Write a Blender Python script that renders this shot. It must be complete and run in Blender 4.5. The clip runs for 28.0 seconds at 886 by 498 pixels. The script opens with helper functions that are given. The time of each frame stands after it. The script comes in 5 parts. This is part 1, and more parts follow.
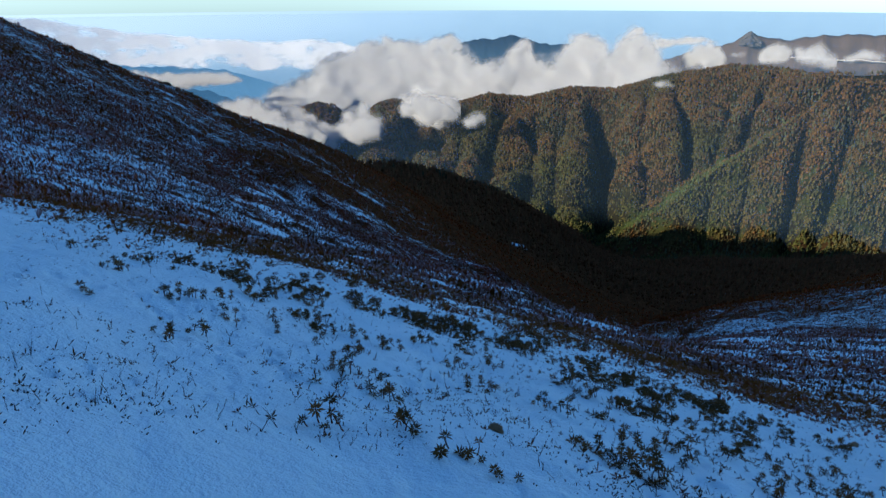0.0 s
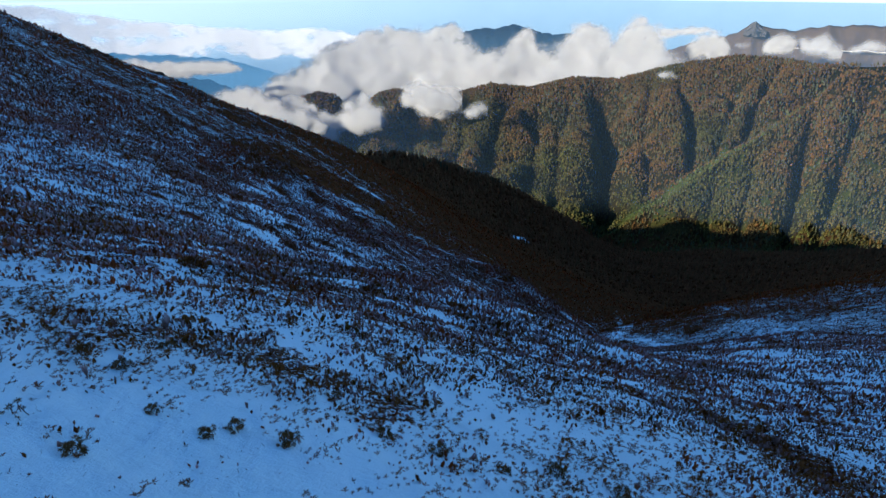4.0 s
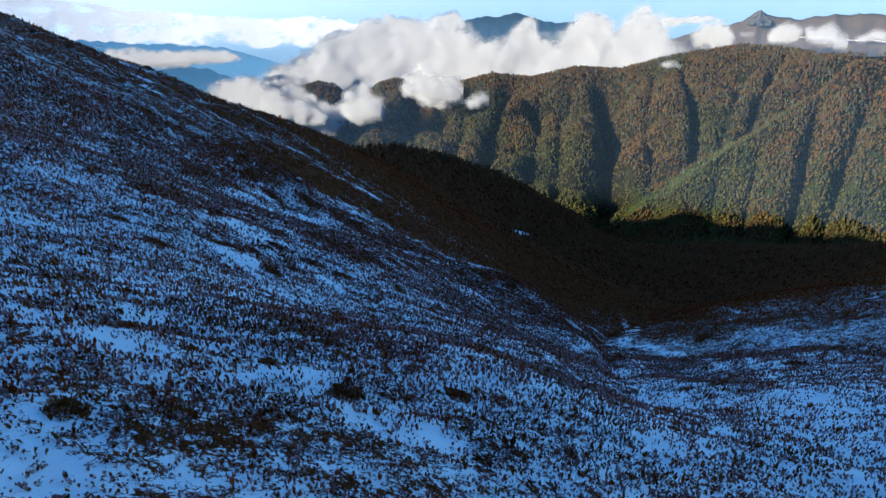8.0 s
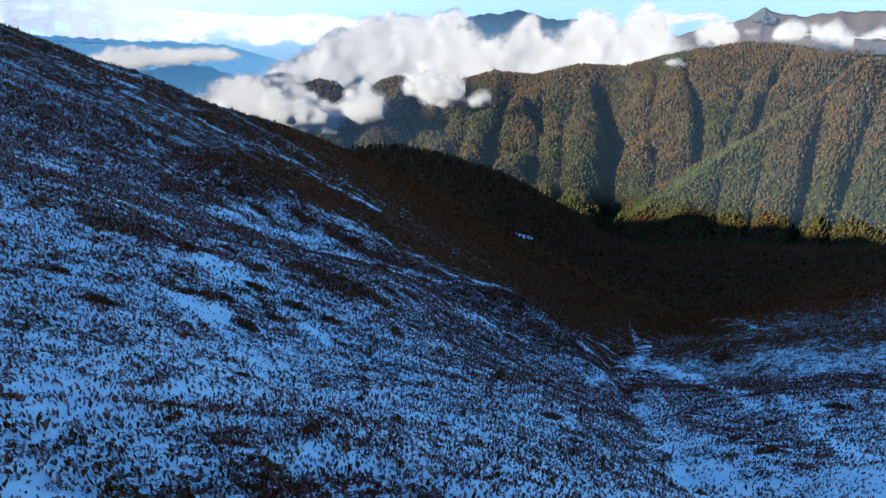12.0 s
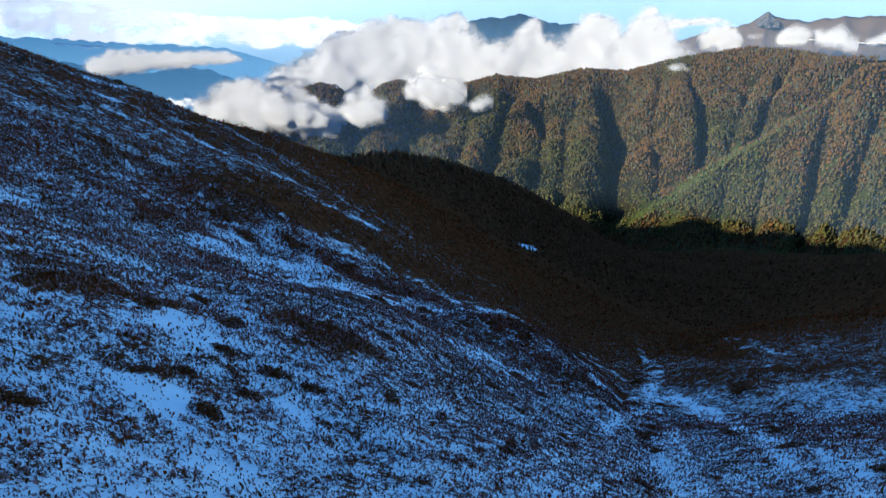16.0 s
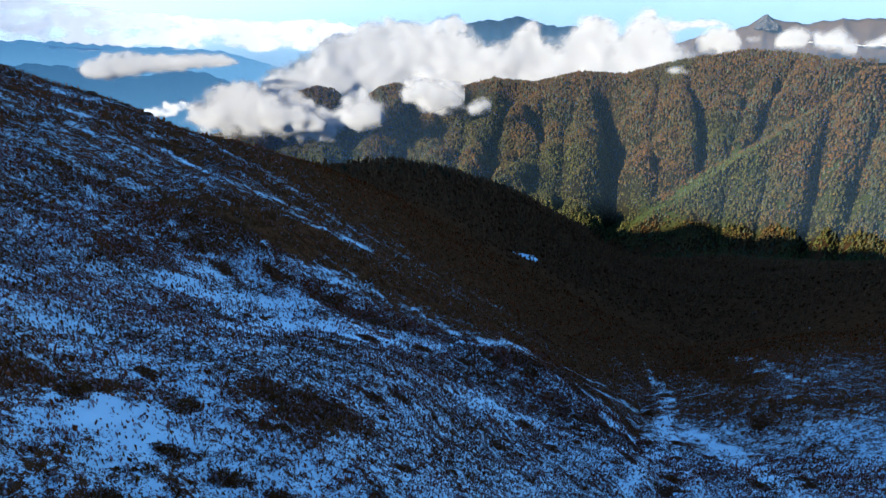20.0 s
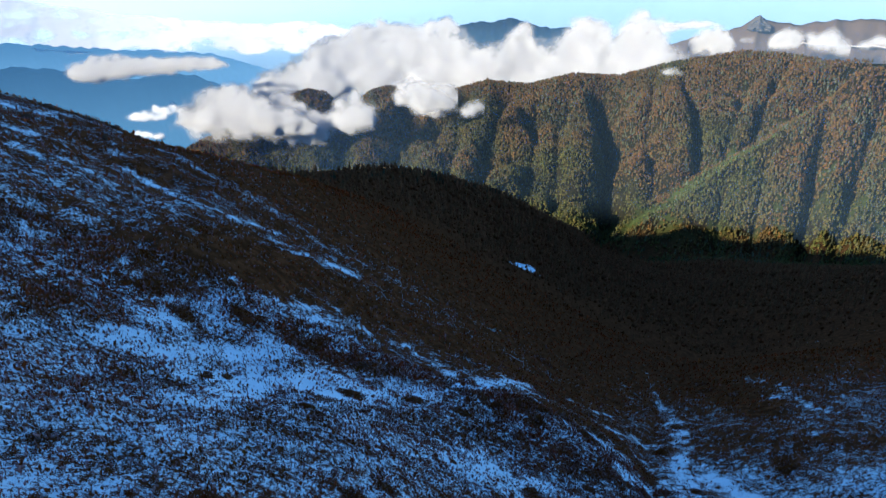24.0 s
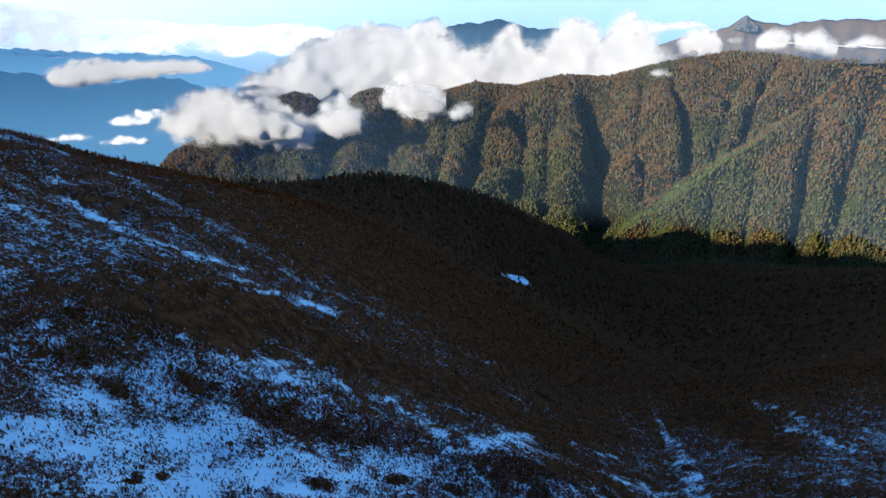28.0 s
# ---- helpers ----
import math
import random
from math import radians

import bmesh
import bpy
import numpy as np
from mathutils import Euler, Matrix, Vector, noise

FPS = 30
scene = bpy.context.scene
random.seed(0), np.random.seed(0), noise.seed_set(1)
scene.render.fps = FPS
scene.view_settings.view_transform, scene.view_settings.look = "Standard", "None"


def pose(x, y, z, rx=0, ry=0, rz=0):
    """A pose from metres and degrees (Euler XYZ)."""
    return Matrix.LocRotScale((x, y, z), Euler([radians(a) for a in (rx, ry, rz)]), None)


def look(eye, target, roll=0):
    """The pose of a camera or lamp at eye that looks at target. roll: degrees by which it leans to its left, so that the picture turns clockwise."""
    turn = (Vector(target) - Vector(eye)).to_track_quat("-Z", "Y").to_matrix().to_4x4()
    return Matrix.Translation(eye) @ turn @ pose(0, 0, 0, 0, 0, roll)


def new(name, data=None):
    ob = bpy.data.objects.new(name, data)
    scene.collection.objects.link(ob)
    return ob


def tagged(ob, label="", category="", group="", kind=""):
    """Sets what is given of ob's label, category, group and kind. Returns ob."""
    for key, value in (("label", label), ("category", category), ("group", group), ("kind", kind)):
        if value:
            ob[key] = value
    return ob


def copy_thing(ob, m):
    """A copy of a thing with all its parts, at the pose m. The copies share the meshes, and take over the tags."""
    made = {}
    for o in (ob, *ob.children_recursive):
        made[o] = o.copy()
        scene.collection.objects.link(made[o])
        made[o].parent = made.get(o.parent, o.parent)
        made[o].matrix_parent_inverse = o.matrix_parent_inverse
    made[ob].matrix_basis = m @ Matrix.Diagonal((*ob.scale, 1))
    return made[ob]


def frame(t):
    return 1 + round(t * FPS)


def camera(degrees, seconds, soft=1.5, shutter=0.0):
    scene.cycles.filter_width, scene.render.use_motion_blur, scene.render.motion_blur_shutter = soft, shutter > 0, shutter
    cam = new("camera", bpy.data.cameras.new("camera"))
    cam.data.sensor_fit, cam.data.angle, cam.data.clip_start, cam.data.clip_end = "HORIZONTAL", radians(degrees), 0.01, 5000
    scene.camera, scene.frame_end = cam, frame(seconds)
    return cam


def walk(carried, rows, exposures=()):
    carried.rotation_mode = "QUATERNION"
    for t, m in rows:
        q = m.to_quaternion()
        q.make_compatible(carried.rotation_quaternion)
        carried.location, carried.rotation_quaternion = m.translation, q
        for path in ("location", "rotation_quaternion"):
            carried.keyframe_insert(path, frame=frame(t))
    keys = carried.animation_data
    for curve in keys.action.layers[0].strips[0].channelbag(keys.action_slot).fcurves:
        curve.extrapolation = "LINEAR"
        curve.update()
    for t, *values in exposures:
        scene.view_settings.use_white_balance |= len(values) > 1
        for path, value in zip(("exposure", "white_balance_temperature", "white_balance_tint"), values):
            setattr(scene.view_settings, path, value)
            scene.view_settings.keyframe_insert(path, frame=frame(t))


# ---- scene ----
cam = camera(74.0, 28.0)
PATH = [
    (0, (0.00, 0.00, 0.00), (-0.05, 91.71, -39.87), -0.18),
    (1, (-0.05, 1.95, -0.25), (-0.10, 93.55, -40.37), -0.07),
    (2, (0.03, 4.14, -0.36), (-0.03, 95.58, -40.84), 0.02),
    (3, (0.06, 7.23, -0.44), (-0.04, 98.47, -41.36), 0.04),
    (4, (0.18, 10.54, -0.46), (-0.01, 101.59, -41.82), 0.03),
    (5, (0.40, 13.93, -0.38), (0.12, 104.79, -42.15), -0.00),
    (6, (0.54, 18.17, -0.13), (0.19, 108.83, -42.33), -0.04),
    (7, (0.54, 23.28, 0.25), (0.18, 113.73, -42.38), -0.03),
    (8, (0.51, 28.68, 0.57), (0.17, 118.98, -42.38), 0.04),
    (9, (0.47, 34.40, 0.72), (0.09, 124.58, -42.49), 0.07),
    (10, (0.39, 40.36, 0.76), (-0.09, 130.46, -42.63), 0.03),
    (11, (0.18, 46.27, 0.86), (-0.37, 136.35, -42.56), 0.01),
    (12, (-0.04, 52.07, 1.07), (-0.64, 142.17, -42.31), 0.03),
    (13, (-0.19, 57.80, 1.36), (-0.83, 147.92, -41.97), 0.08),
    (14, (-0.32, 63.50, 1.65), (-1.00, 153.68, -41.57), 0.14),
    (15, (-0.43, 69.21, 2.00), (-1.16, 159.46, -41.07), 0.17),
    (16, (-0.50, 74.93, 2.59), (-1.27, 165.23, -40.35), 0.19),
    (17, (-0.56, 80.93, 3.15), (-1.35, 171.27, -39.71), 0.16),
    (18, (-0.70, 87.54, 3.14), (-1.42, 177.95, -39.59), 0.13),
    (19, (-0.80, 94.50, 3.07), (-1.38, 184.94, -39.59), 0.14),
    (20, (-0.85, 101.61, 3.13), (-1.25, 192.06, -39.52), 0.18),
    (21, (-0.93, 108.98, 3.00), (-1.14, 199.45, -39.59), 0.18),
    (22, (-0.94, 116.51, 2.80), (-0.91, 207.02, -39.72), 0.13),
    (23, (-0.89, 124.34, 2.63), (-0.55, 214.87, -39.83), 0.09),
    (24, (-0.83, 132.80, 2.51), (-0.20, 223.34, -39.94), 0.09),
    (25, (-0.72, 141.44, 2.50), (0.22, 231.97, -39.96), 0.11),
    (26, (-0.45, 149.52, 2.69), (0.90, 240.06, -39.75), 0.08),
    (27, (-0.04, 158.37, 2.73), (1.80, 248.93, -39.65), 0.01),
    (28, (0.44, 168.35, 2.55), (2.79, 258.93, -39.76), -0.07),
]
walk(cam, [(t, look(eye, target, roll)) for t, eye, target, roll in PATH],
     [(0, 0.7, 5000, 0), (3, 0.84, 5000, 0), (8, 1.1, 5000, 0), (12, 1.25, 4950, 0), (20, 1.25, 4950, 0), (28, 1.3, 5000, 1)])

# World, sun and sky light
SUN_EL, SUN_A = radians(21.0), radians(20.0)     # height; turn behind the left-hand side
TO_SUN = Vector((-math.cos(SUN_A) * math.cos(SUN_EL), -math.sin(SUN_A) * math.cos(SUN_EL), math.sin(SUN_EL)))
world = bpy.data.worlds.new("sky")
scene.world = world
world.use_nodes = True
wn = world.node_tree
sky = wn.nodes.new("ShaderNodeTexSky")
sky.sky_type, sky.sun_disc = "NISHITA", False
sky.sun_elevation, sky.sun_rotation = SUN_EL, math.atan2(TO_SUN.x, TO_SUN.y)
sky.altitude, sky.air_density, sky.dust_density, sky.ozone_density = 2300, 1.0, 0.0, 3.9
wn.links.new(sky.outputs[0], wn.nodes["Background"].inputs[0])
wn.nodes["Background"].inputs[1].default_value = 0.1
sun = new("sun", bpy.data.lights.new("sun", "SUN"))
sun.data.energy, sun.data.angle, sun.data.color = 5.0, radians(0.5), (1.0, 0.76, 0.51)
sun.matrix_world = look(TO_SUN * 100, (0, 0, 0))


# ---------------------------------------------------------------- noise and the lie of the land
PERM = np.random.RandomState(7).permutation(4096)
GRAD = np.random.RandomState(8).uniform(0, 2 * np.pi, 4096)


def grain(x, y, seed=0):
    """Gradient noise, about -1 to 1."""
    xi, yi = np.floor(x).astype(int), np.floor(y).astype(int)
    fx, fy = x - xi, y - yi
    u, v = fx * fx * fx * (fx * (fx * 6 - 15) + 10), fy * fy * fy * (fy * (fy * 6 - 15) + 10)

    def corner(i, j):
        g = GRAD[PERM[(PERM[(xi + i + 31 * seed) & 4095] + yi + j) & 4095]]
        return np.cos(g) * (fx - i) + np.sin(g) * (fy - j)

    a, b = corner(0, 0) * (1 - u) + corner(1, 0) * u, corner(0, 1) * (1 - u) + corner(1, 1) * u
    return 1.5 * (a * (1 - v) + b * v)


def fbm(x, y, size, octaves=4, seed=0, gain=0.5):
    total, amp = 0.0, 1.0
    for n in range(octaves):
        total = total + amp * grain(x / size + 17.3 * n, y / size - 9.1 * n, seed + n)
        amp, size = amp * gain, size * 0.5
    return total


def smooth(a, b, x):
    t = np.clip((x - a) / (b - a), 0, 1)
    return t * t * (3 - 2 * t)


def soft_max(a, b, k):
    return 0.5 * (a + b + np.sqrt((a - b) ** 2 + k * k))


# Lines down the near mountain, station by station: the place across and the height of each
STATION = np.array([-300, 0, 60, 120, 180, 250, 350, 480, 700, 950, 1200, 1450, 1750.0])
ACROSS = [
    [-900, -800, -760, -740, -720, -700, -680, -660, -640, -620, -500, -350, -200],
    [-330, -300, -290, -280, -270, -250, -230, -205, -180, -150, -20, 170, 350],
    [-80, -90, -95, -100, -105, -110, -110, -95, -60, 0, 100, 260, 430],
    [-10, -15, -15, -20, -20, -20, -15, 0, 60, 130, 230, 360, 490],
    [25, 25, 32, 45, 58, 75, 100, 165, 300, 430, 500, 540, 580],
    [75, 70, 75, 85, 110, 140, 190, 260, 480, 650, 780, 850, 850],
    [500, 500, 500, 500, 520, 560, 600, 700, 900, 1050, 1150, 1150, 1100],
]
RISE = [
    [273, 156, 131, 106, 80, 47, -3, -76, -212, -372, -529, -675, -844],
    [184, 91, 73, 56, 38, 17, -19, -74, -180, -265, -349, -486, -682],
    [121, 10, -10, -28, -45, -69, -89, -119, -213, -317, -420, -548, -711],
    [121, 1.8, -26.2, -55, -83, -114, -147, -191, -292, -408, -517, -627, -762],
    [113, -9.1, -41, -75, -115, -160, -214, -289, -398, -499, -600, -696, -804],
    [106, -16.4, -45, -77, -115, -160, -206, -268, -358, -460, -565, -680, -800],
    [86, -5, -24, -43, -62, -86, -122, -172, -275, -400, -540, -680, -820],
]
ACROSS, RISE = np.array(ACROSS, float), np.array(RISE, float)


def down_line(values, y):
    """The values of all lines at y, eased from station to station."""
    h = np.diff(STATION)
    d = np.diff(values, axis=1) / h
    m = np.zeros_like(values)
    m[:, 0], m[:, -1] = d[:, 0], d[:, -1]
    m[:, 1:-1] = (d[:, :-1] * h[1:] + d[:, 1:] * h[:-1]) / (h[1:] + h[:-1])
    i = np.clip(np.searchsorted(STATION, y) - 1, 0, len(h) - 1)
    w = h[i]
    t = np.clip((y - STATION[i]) / w, 0, 1)
    a, b = 2 * t**3 - 3 * t**2 + 1, t**3 - 2 * t**2 + t
    return a * values[:, i] + b * w * m[:, i] + (1 - a) * values[:, i + 1] + (t**3 - t**2) * w * m[:, i + 1]


def near_slope(x, y):
    xs, zs = down_line(ACROSS, y), down_line(RISE, y)
    h = np.diff(xs, axis=0)
    d = np.diff(zs, axis=0) / h
    m = np.zeros_like(zs)
    m[0], m[-1] = d[0], d[-1]
    m[1:-1] = (d[:-1] * h[1:] + d[1:] * h[:-1]) / (h[1:] + h[:-1])
    i, r = np.clip((xs < x).sum(0) - 1, 0, len(xs) - 2), np.arange(len(x))
    w = h[i, r]
    t = np.clip((x - xs[i, r]) / w, 0, 1)
    a, b = 2 * t**3 - 3 * t**2 + 1, t**3 - 2 * t**2 + t
    z = a * zs[i, r] + b * w * m[i, r] + (1 - a) * zs[i + 1, r] + (t**3 - t**2) * w * m[i + 1, r]
    return z - 0.45 * np.clip(y - STATION[-1], 0, None)


# The wooded mountain across the valley, by bearing from the start (degrees to the right) and distance
CREST_AZ = [-29, -26, -22.5, -18.3, -15.2, -13.2, -11.8, -10.3, -8.5, -6.2, -4.6, -2.8, 0.3, 4.4, 8.1, 12, 15.9, 19.9, 22.9, 25.3, 28.1, 31.3, 36, 55]
CREST_Z = [-1250, -960, -785, -690, -610, -553, -532, -548, -640, -545, -524, -545, -562, -500, -516, -457, -459, -385, -350, -320, -322, -342, -318, -300]
FOOT_AZ = [-26, -10, 3, 11.7, 15.4, 21, 27, 34, 40, 55]
FOOT_Z = [-1350, -1050, -910, -870, -850, -835, -830, -830, -820, -800]
SPUR_AZ = [15, 18.5, 21.7, 24.3, 26.8, 29.2, 31.4, 33.5, 40, 55]
SPUR_R = [2040, 2110, 2200, 2300, 2400, 2500, 2620, 2750, 2850, 2900]
SPUR_Z = [-905, -807, -733, -647, -578, -494, -404, -314, -290, -280]
# ravines: bearing at the top and at the foot, half width in degrees, depth in metres
RAVINES = [(14.7, 16.9, 1.0, 215), (21.2, 24.6, 0.55, 100), (28.9, 25.0, 0.6, 90), (6.4, 2.6, 0.8, 75), (11.8, 10.6, 0.6, 45), (25.7, 25.4, 0.45, 40), (18.3, 20.2, 0.4, 35), (9.2, 8.0, 0.45, 35), (2.6, -0.6, 0.7, 45), (-2.6, -6.0, 1.3, 60), (-8, -12, 1.4, 60)]
SPUR_RAVINES = [(31.6, 32.5, 0.6, 95), (35.2, 34.4, 0.6, 55), (28.2, 28.6, 0.4, 35), (25.4, 25.8, 0.35, 28)]


def far_slope(x, y):
    az, r = np.degrees(np.arctan2(x, y)), np.hypot(x, y)
    zc, zf = np.interp(az, CREST_AZ, CREST_Z), np.interp(az, FOOT_AZ, FOOT_Z)
    s = (r - 2150) / 1100
    z = zf + (zc - zf) * np.where(s < 1, np.sign(s) * np.abs(s) ** 1.1, 1 - 1.1 * (s - 1))
    sc = np.clip(s, 0, 1)
    for top, foot, wide, deep in RAVINES:
        off = np.abs(az - foot - (top - foot) * sc - 0.25 * np.sin(9 * sc + top)) / wide
        z = z - deep * np.exp(-off ** 1.3) * smooth(1.02, 0.8, s) * smooth(-0.25, 0.15, s)
    z = z + (62 * fbm(x, y, 280, 4, 3) - 34 * np.abs(fbm(x + 0.35 * y, 0.35 * y, 150, 2, 4))) * smooth(1.04, 0.78, s)
    rs, zs = np.interp(az, SPUR_AZ, SPUR_R), np.interp(az, SPUR_AZ, SPUR_Z)
    front = zs - np.where(r < rs, 0.62 * (rs - r), 0.2 * (r - rs)) + 26 * fbm(x, y, 220, 4, 5)
    f = np.clip((r - 1900) / (rs - 1900), 0, 1)
    for top, foot, wide, deep in SPUR_RAVINES:
        front = front - deep * np.exp(-(np.abs(az - foot - (top - foot) * f) / wide) ** 1.3) * smooth(1.08, 0.75, f)
    front = np.where(az < 12, -2000, front)
    z = z - 75 * np.exp(-((r - rs - 170) / 130) ** 2) * smooth(17, 21, az) * smooth(34, 31, az)
    return soft_max(z, front, 18)


# A high unseen mountain, added off to the left and shaped to shade the near side of the valley
SHADE_MASSIF_W = [-3000, 0, 500, 900, 1124, 1277, 1404, 1527, 1589, 1768, 1830, 1930, 2130]
SHADE_MASSIF_Z = [940, 790, 660, 540, 455, 396, 355, 312, 259, 164, 100, -200, -800]


def shade_massif(x, y):
    u = -x * math.cos(SUN_A) - y * math.sin(SUN_A)
    w = -x * math.sin(SUN_A) + y * math.cos(SUN_A)
    return np.interp(w, SHADE_MASSIF_W, SHADE_MASSIF_Z) - 1.1 * np.abs(u - 1300)


# Where the snow lies in closed bands, and where the heath grows thick: lines down and across the slope
DRIFTS_NEAR = [(3, 0.35, ((-38, 75), (-25, 70))), (2.5, 0.4, ((-31, 81), (-27, 82))), (2.5, 0.4, ((-16, 67), (-11, 72))), (2.5, 0.4, ((-9, 69), (-4, 63), (-1, 60))), (3, 0.45, ((-2, 65), (0, 63))), (4, 0.2, ((-20, 50), (-18, 49))), (2.2, 0.4, ((73, 226), (50, 140), (25, 77))), (2.5, 0.35, ((57, 147), (47, 109), (36, 83))), (3, 0.4, ((109, 192), (81, 135), (78, 120))), (2.5, 0.35, ((49, 82), (48, 77)))]
DRIFTS_MID = [(4, 0.45, ((-91, 271), (-75, 282), (-52, 298))), (3, 0.35, ((-35, 283), (-23, 302))), (3.5, 0.4, ((-57, 175), (-50, 175))), (4, 0.3, ((-126, 224), (-126, 236), (-109, 226))), (2.5, 0.35, ((-50, 150), (-45, 151))), (2.5, 0.4, ((-30, 164), (-27, 160))),
          (2, 0.4, ((-14, 100), (-12, 93))), (4, 0.35, ((-38, 94), (-35, 99))), (2, 0.3, ((-42, 103), (-32, 113))), (3, 0.35, ((10, 274), (27, 262))), (2, 0.5, ((73, 305), (104, 328))), (2.5, 0.3, ((-56, 336), (-45, 340))),
          (3, 0.4, ((-58, 178), (-52, 181))), (3.5, 0.4, ((-51, 152), (-47, 150), (-44, 152))), (3, 0.45, ((-31, 163), (-27, 161))), (3, 0.35, ((-35, 140), (-30, 138))), (3, 0.3, ((-60, 139), (-56, 140)))]
DRIFTS_FAR = [(4, 0.45, ((-93, 271), (-82, 274), (-69, 278), (-53, 299))), (4.5, 0.42, ((-61, 245), (-50, 278), (-31, 281), (-7, 310))), (3, 0.35, ((-83, 203), (-80, 209))), (3, 0.3, ((-128, 297), (-121, 304))), (3, 0.3, ((-103, 305), (-94, 309))), (3, 0.35, ((2, 261), (18, 266), (37, 279))),
          (4, 0.24, ((-59, 173), (-55, 182), (-49, 179))), (2.5, 0.35, ((-53, 168), (-50, 172))), (3, 0.4, ((-144, 397), (-125, 387), (-106, 381), (-93, 389))), (3, 0.34, ((-79, 387), (-64, 394), (-43, 412))), (3, 0.35, ((-104, 304), (-97, 309))), (6, 0.36, ((-91, 269), (-76, 274), (-67, 285), (-55, 302))),
          (6, 0.36, ((-69, 266), (-51, 278), (-33, 296), (-11, 308))), (3, 0.3, ((-61, 327), (-45, 334))), (2, 0.35, ((5, 370), (24, 364), (38, 362))), (2, 0.3, ((20, 456), (43, 475)))]
DRIFTS_GULLY = [(2.6, 0.24, ((169, 486), (109, 314), (81, 226), (59, 162))), (3, 0.35, ((181, 538), (154, 437), (137, 386))), (3, 0.4, ((124, 360), (70, 261), (57, 240))), (2.2, 0.24, ((192, 575), (174, 520), (166, 467))), (2.4, 0.24, ((156, 447), (137, 404), (135, 380))), (4, 0.35, ((130, 350), (136, 316), (122, 269))),
          (2.5, 0.5, ((74, 308), (105, 329))), (2.5, 0.3, ((122, 339), (136, 298), (122, 256))), (2, 0.3, ((255, 541), (249, 482), (223, 413))), (3, 0.4, ((136, 298), (126, 260), (107, 212))), (4, 0.3, ((121, 221), (117, 196)))]
HEATHS_FAR = [(14, 0.25, ((-126, 312), (-98, 315), (-72, 360), (-31, 381))), (10, 0.25, ((-31, 381), (21, 369), (93, 441))), (3, 0.3, ((-36, 193), (-27, 196))), (5, 0.4, ((-40, 200), (-22, 206))), (8, 0.3, ((-107, 280), (-87, 324), (-72, 333))), (7, 0.35, ((-108, 320), (-79, 332), (-60, 344))),
          (5, 0.4, ((-53, 311), (-23, 319))), (5, 0.3, ((-75, 173), (-70, 182))), (4, 0.35, ((-65, 182), (-56, 187))), (4, 0.4, ((-37, 199), (-23, 201))), (6, 0.3, ((44, 299), (84, 301))), (8, 0.3, ((28, 318), (83, 367), (96, 314))),
          (12, 0.3, ((-45, 369), (-15, 379), (40, 408), (63, 375)))]
HEATHS_NEAR = [(10, 0.3, ((244, 596), (227, 506), (199, 418))), (4, 0.3, ((-34, 77), (-31, 78))), (4, 0.17, ((-10, 64), (-5, 61))), (5, 0.17, ((-12, 86), (-5, 86))), (2.0, 0.35, ((-13, 28), (-9, 31), (-3, 29), (0, 24))), (2, 0.3, ((4, 22), (6, 23), (8, 23))),
          (3, 0.3, ((22, 50), (23, 39), (15, 20)))]
DRIFTS_NEAR += [(4, 0.4, ((4, 30), (11, 36), (16, 36))), (3, 0.3, ((-14, 36), (-8, 37)))]
DRIFTS_FAR += [(8, 0.2, ((-117, 317), (-100, 314), (-86, 313))), (7, 0.2, ((-104, 292), (-90, 291), (-72, 312))), (2.5, 0.28, ((-75, 324), (-61, 327), (-58, 351), (-42, 350), (-29, 342)))]
DRIFTS_LOW = [(3, 0.4, ((6, 325), (21, 336), (44, 367))), (3, 0.4, ((17, 319), (28, 314))), (2.5, 0.35, ((73, 402), (105, 418))), (3.5, 0.4, ((79, 372), (100, 380), (120, 384))), (2, 0.2, ((149, 439), (137, 396), (136, 377))), (2, 0.3, ((225, 459), (226, 423), (229, 401))), (1.6, 0.4, ((6, 369), (22, 367), (35, 347))), (2, 0.3, ((-26, 351), (-9, 349), (6, 334))), (2, 0.3, ((-43, 332), (-32, 332)))]
DRIFTS_HIGH = [(3.5, 0.3, ((-197, 408), (-190, 414), (-189, 433))), (3.5, 0.35, ((-171, 369), (-170, 376))), (3.5, 0.35, ((-161, 351), (-153, 352), (-144, 354))), (3, 0.28, ((-165, 406), (-156, 407))), (3, 0.3, ((-95, 384), (-84, 399))),
               (5, 0.3, ((-138, 312), (-126, 312), (-120, 320))), (3, 0.25, ((-150, 364), (-139, 362))), (3.5, 0.3, ((-187, 431), (-183, 443), (-176, 450))), (2.5, 0.25, ((-152, 446), (-142, 445), (-117, 432))), (3, 0.3, ((-142, 358), (-135, 356))),
               (6, 0.2, ((-122, 311), (-116, 312), (-106, 312))), (2.2, 0.2, ((-115, 428), (-91, 429), (-65, 423), (-35, 436), (13, 454)))]
DRIFTS = [(20, 0.13, ((43, 59), (75, 96), (115, 160)))] + DRIFTS_HIGH + DRIFTS_LOW + DRIFTS_NEAR + DRIFTS_MID + DRIFTS_FAR + DRIFTS_GULLY
HEATHS = HEATHS_FAR + HEATHS_NEAR + [(26, 0.11, ((150, 400), (195, 350), (240, 330))), (15, 0.07, ((-64, 178), (-47, 152)))]


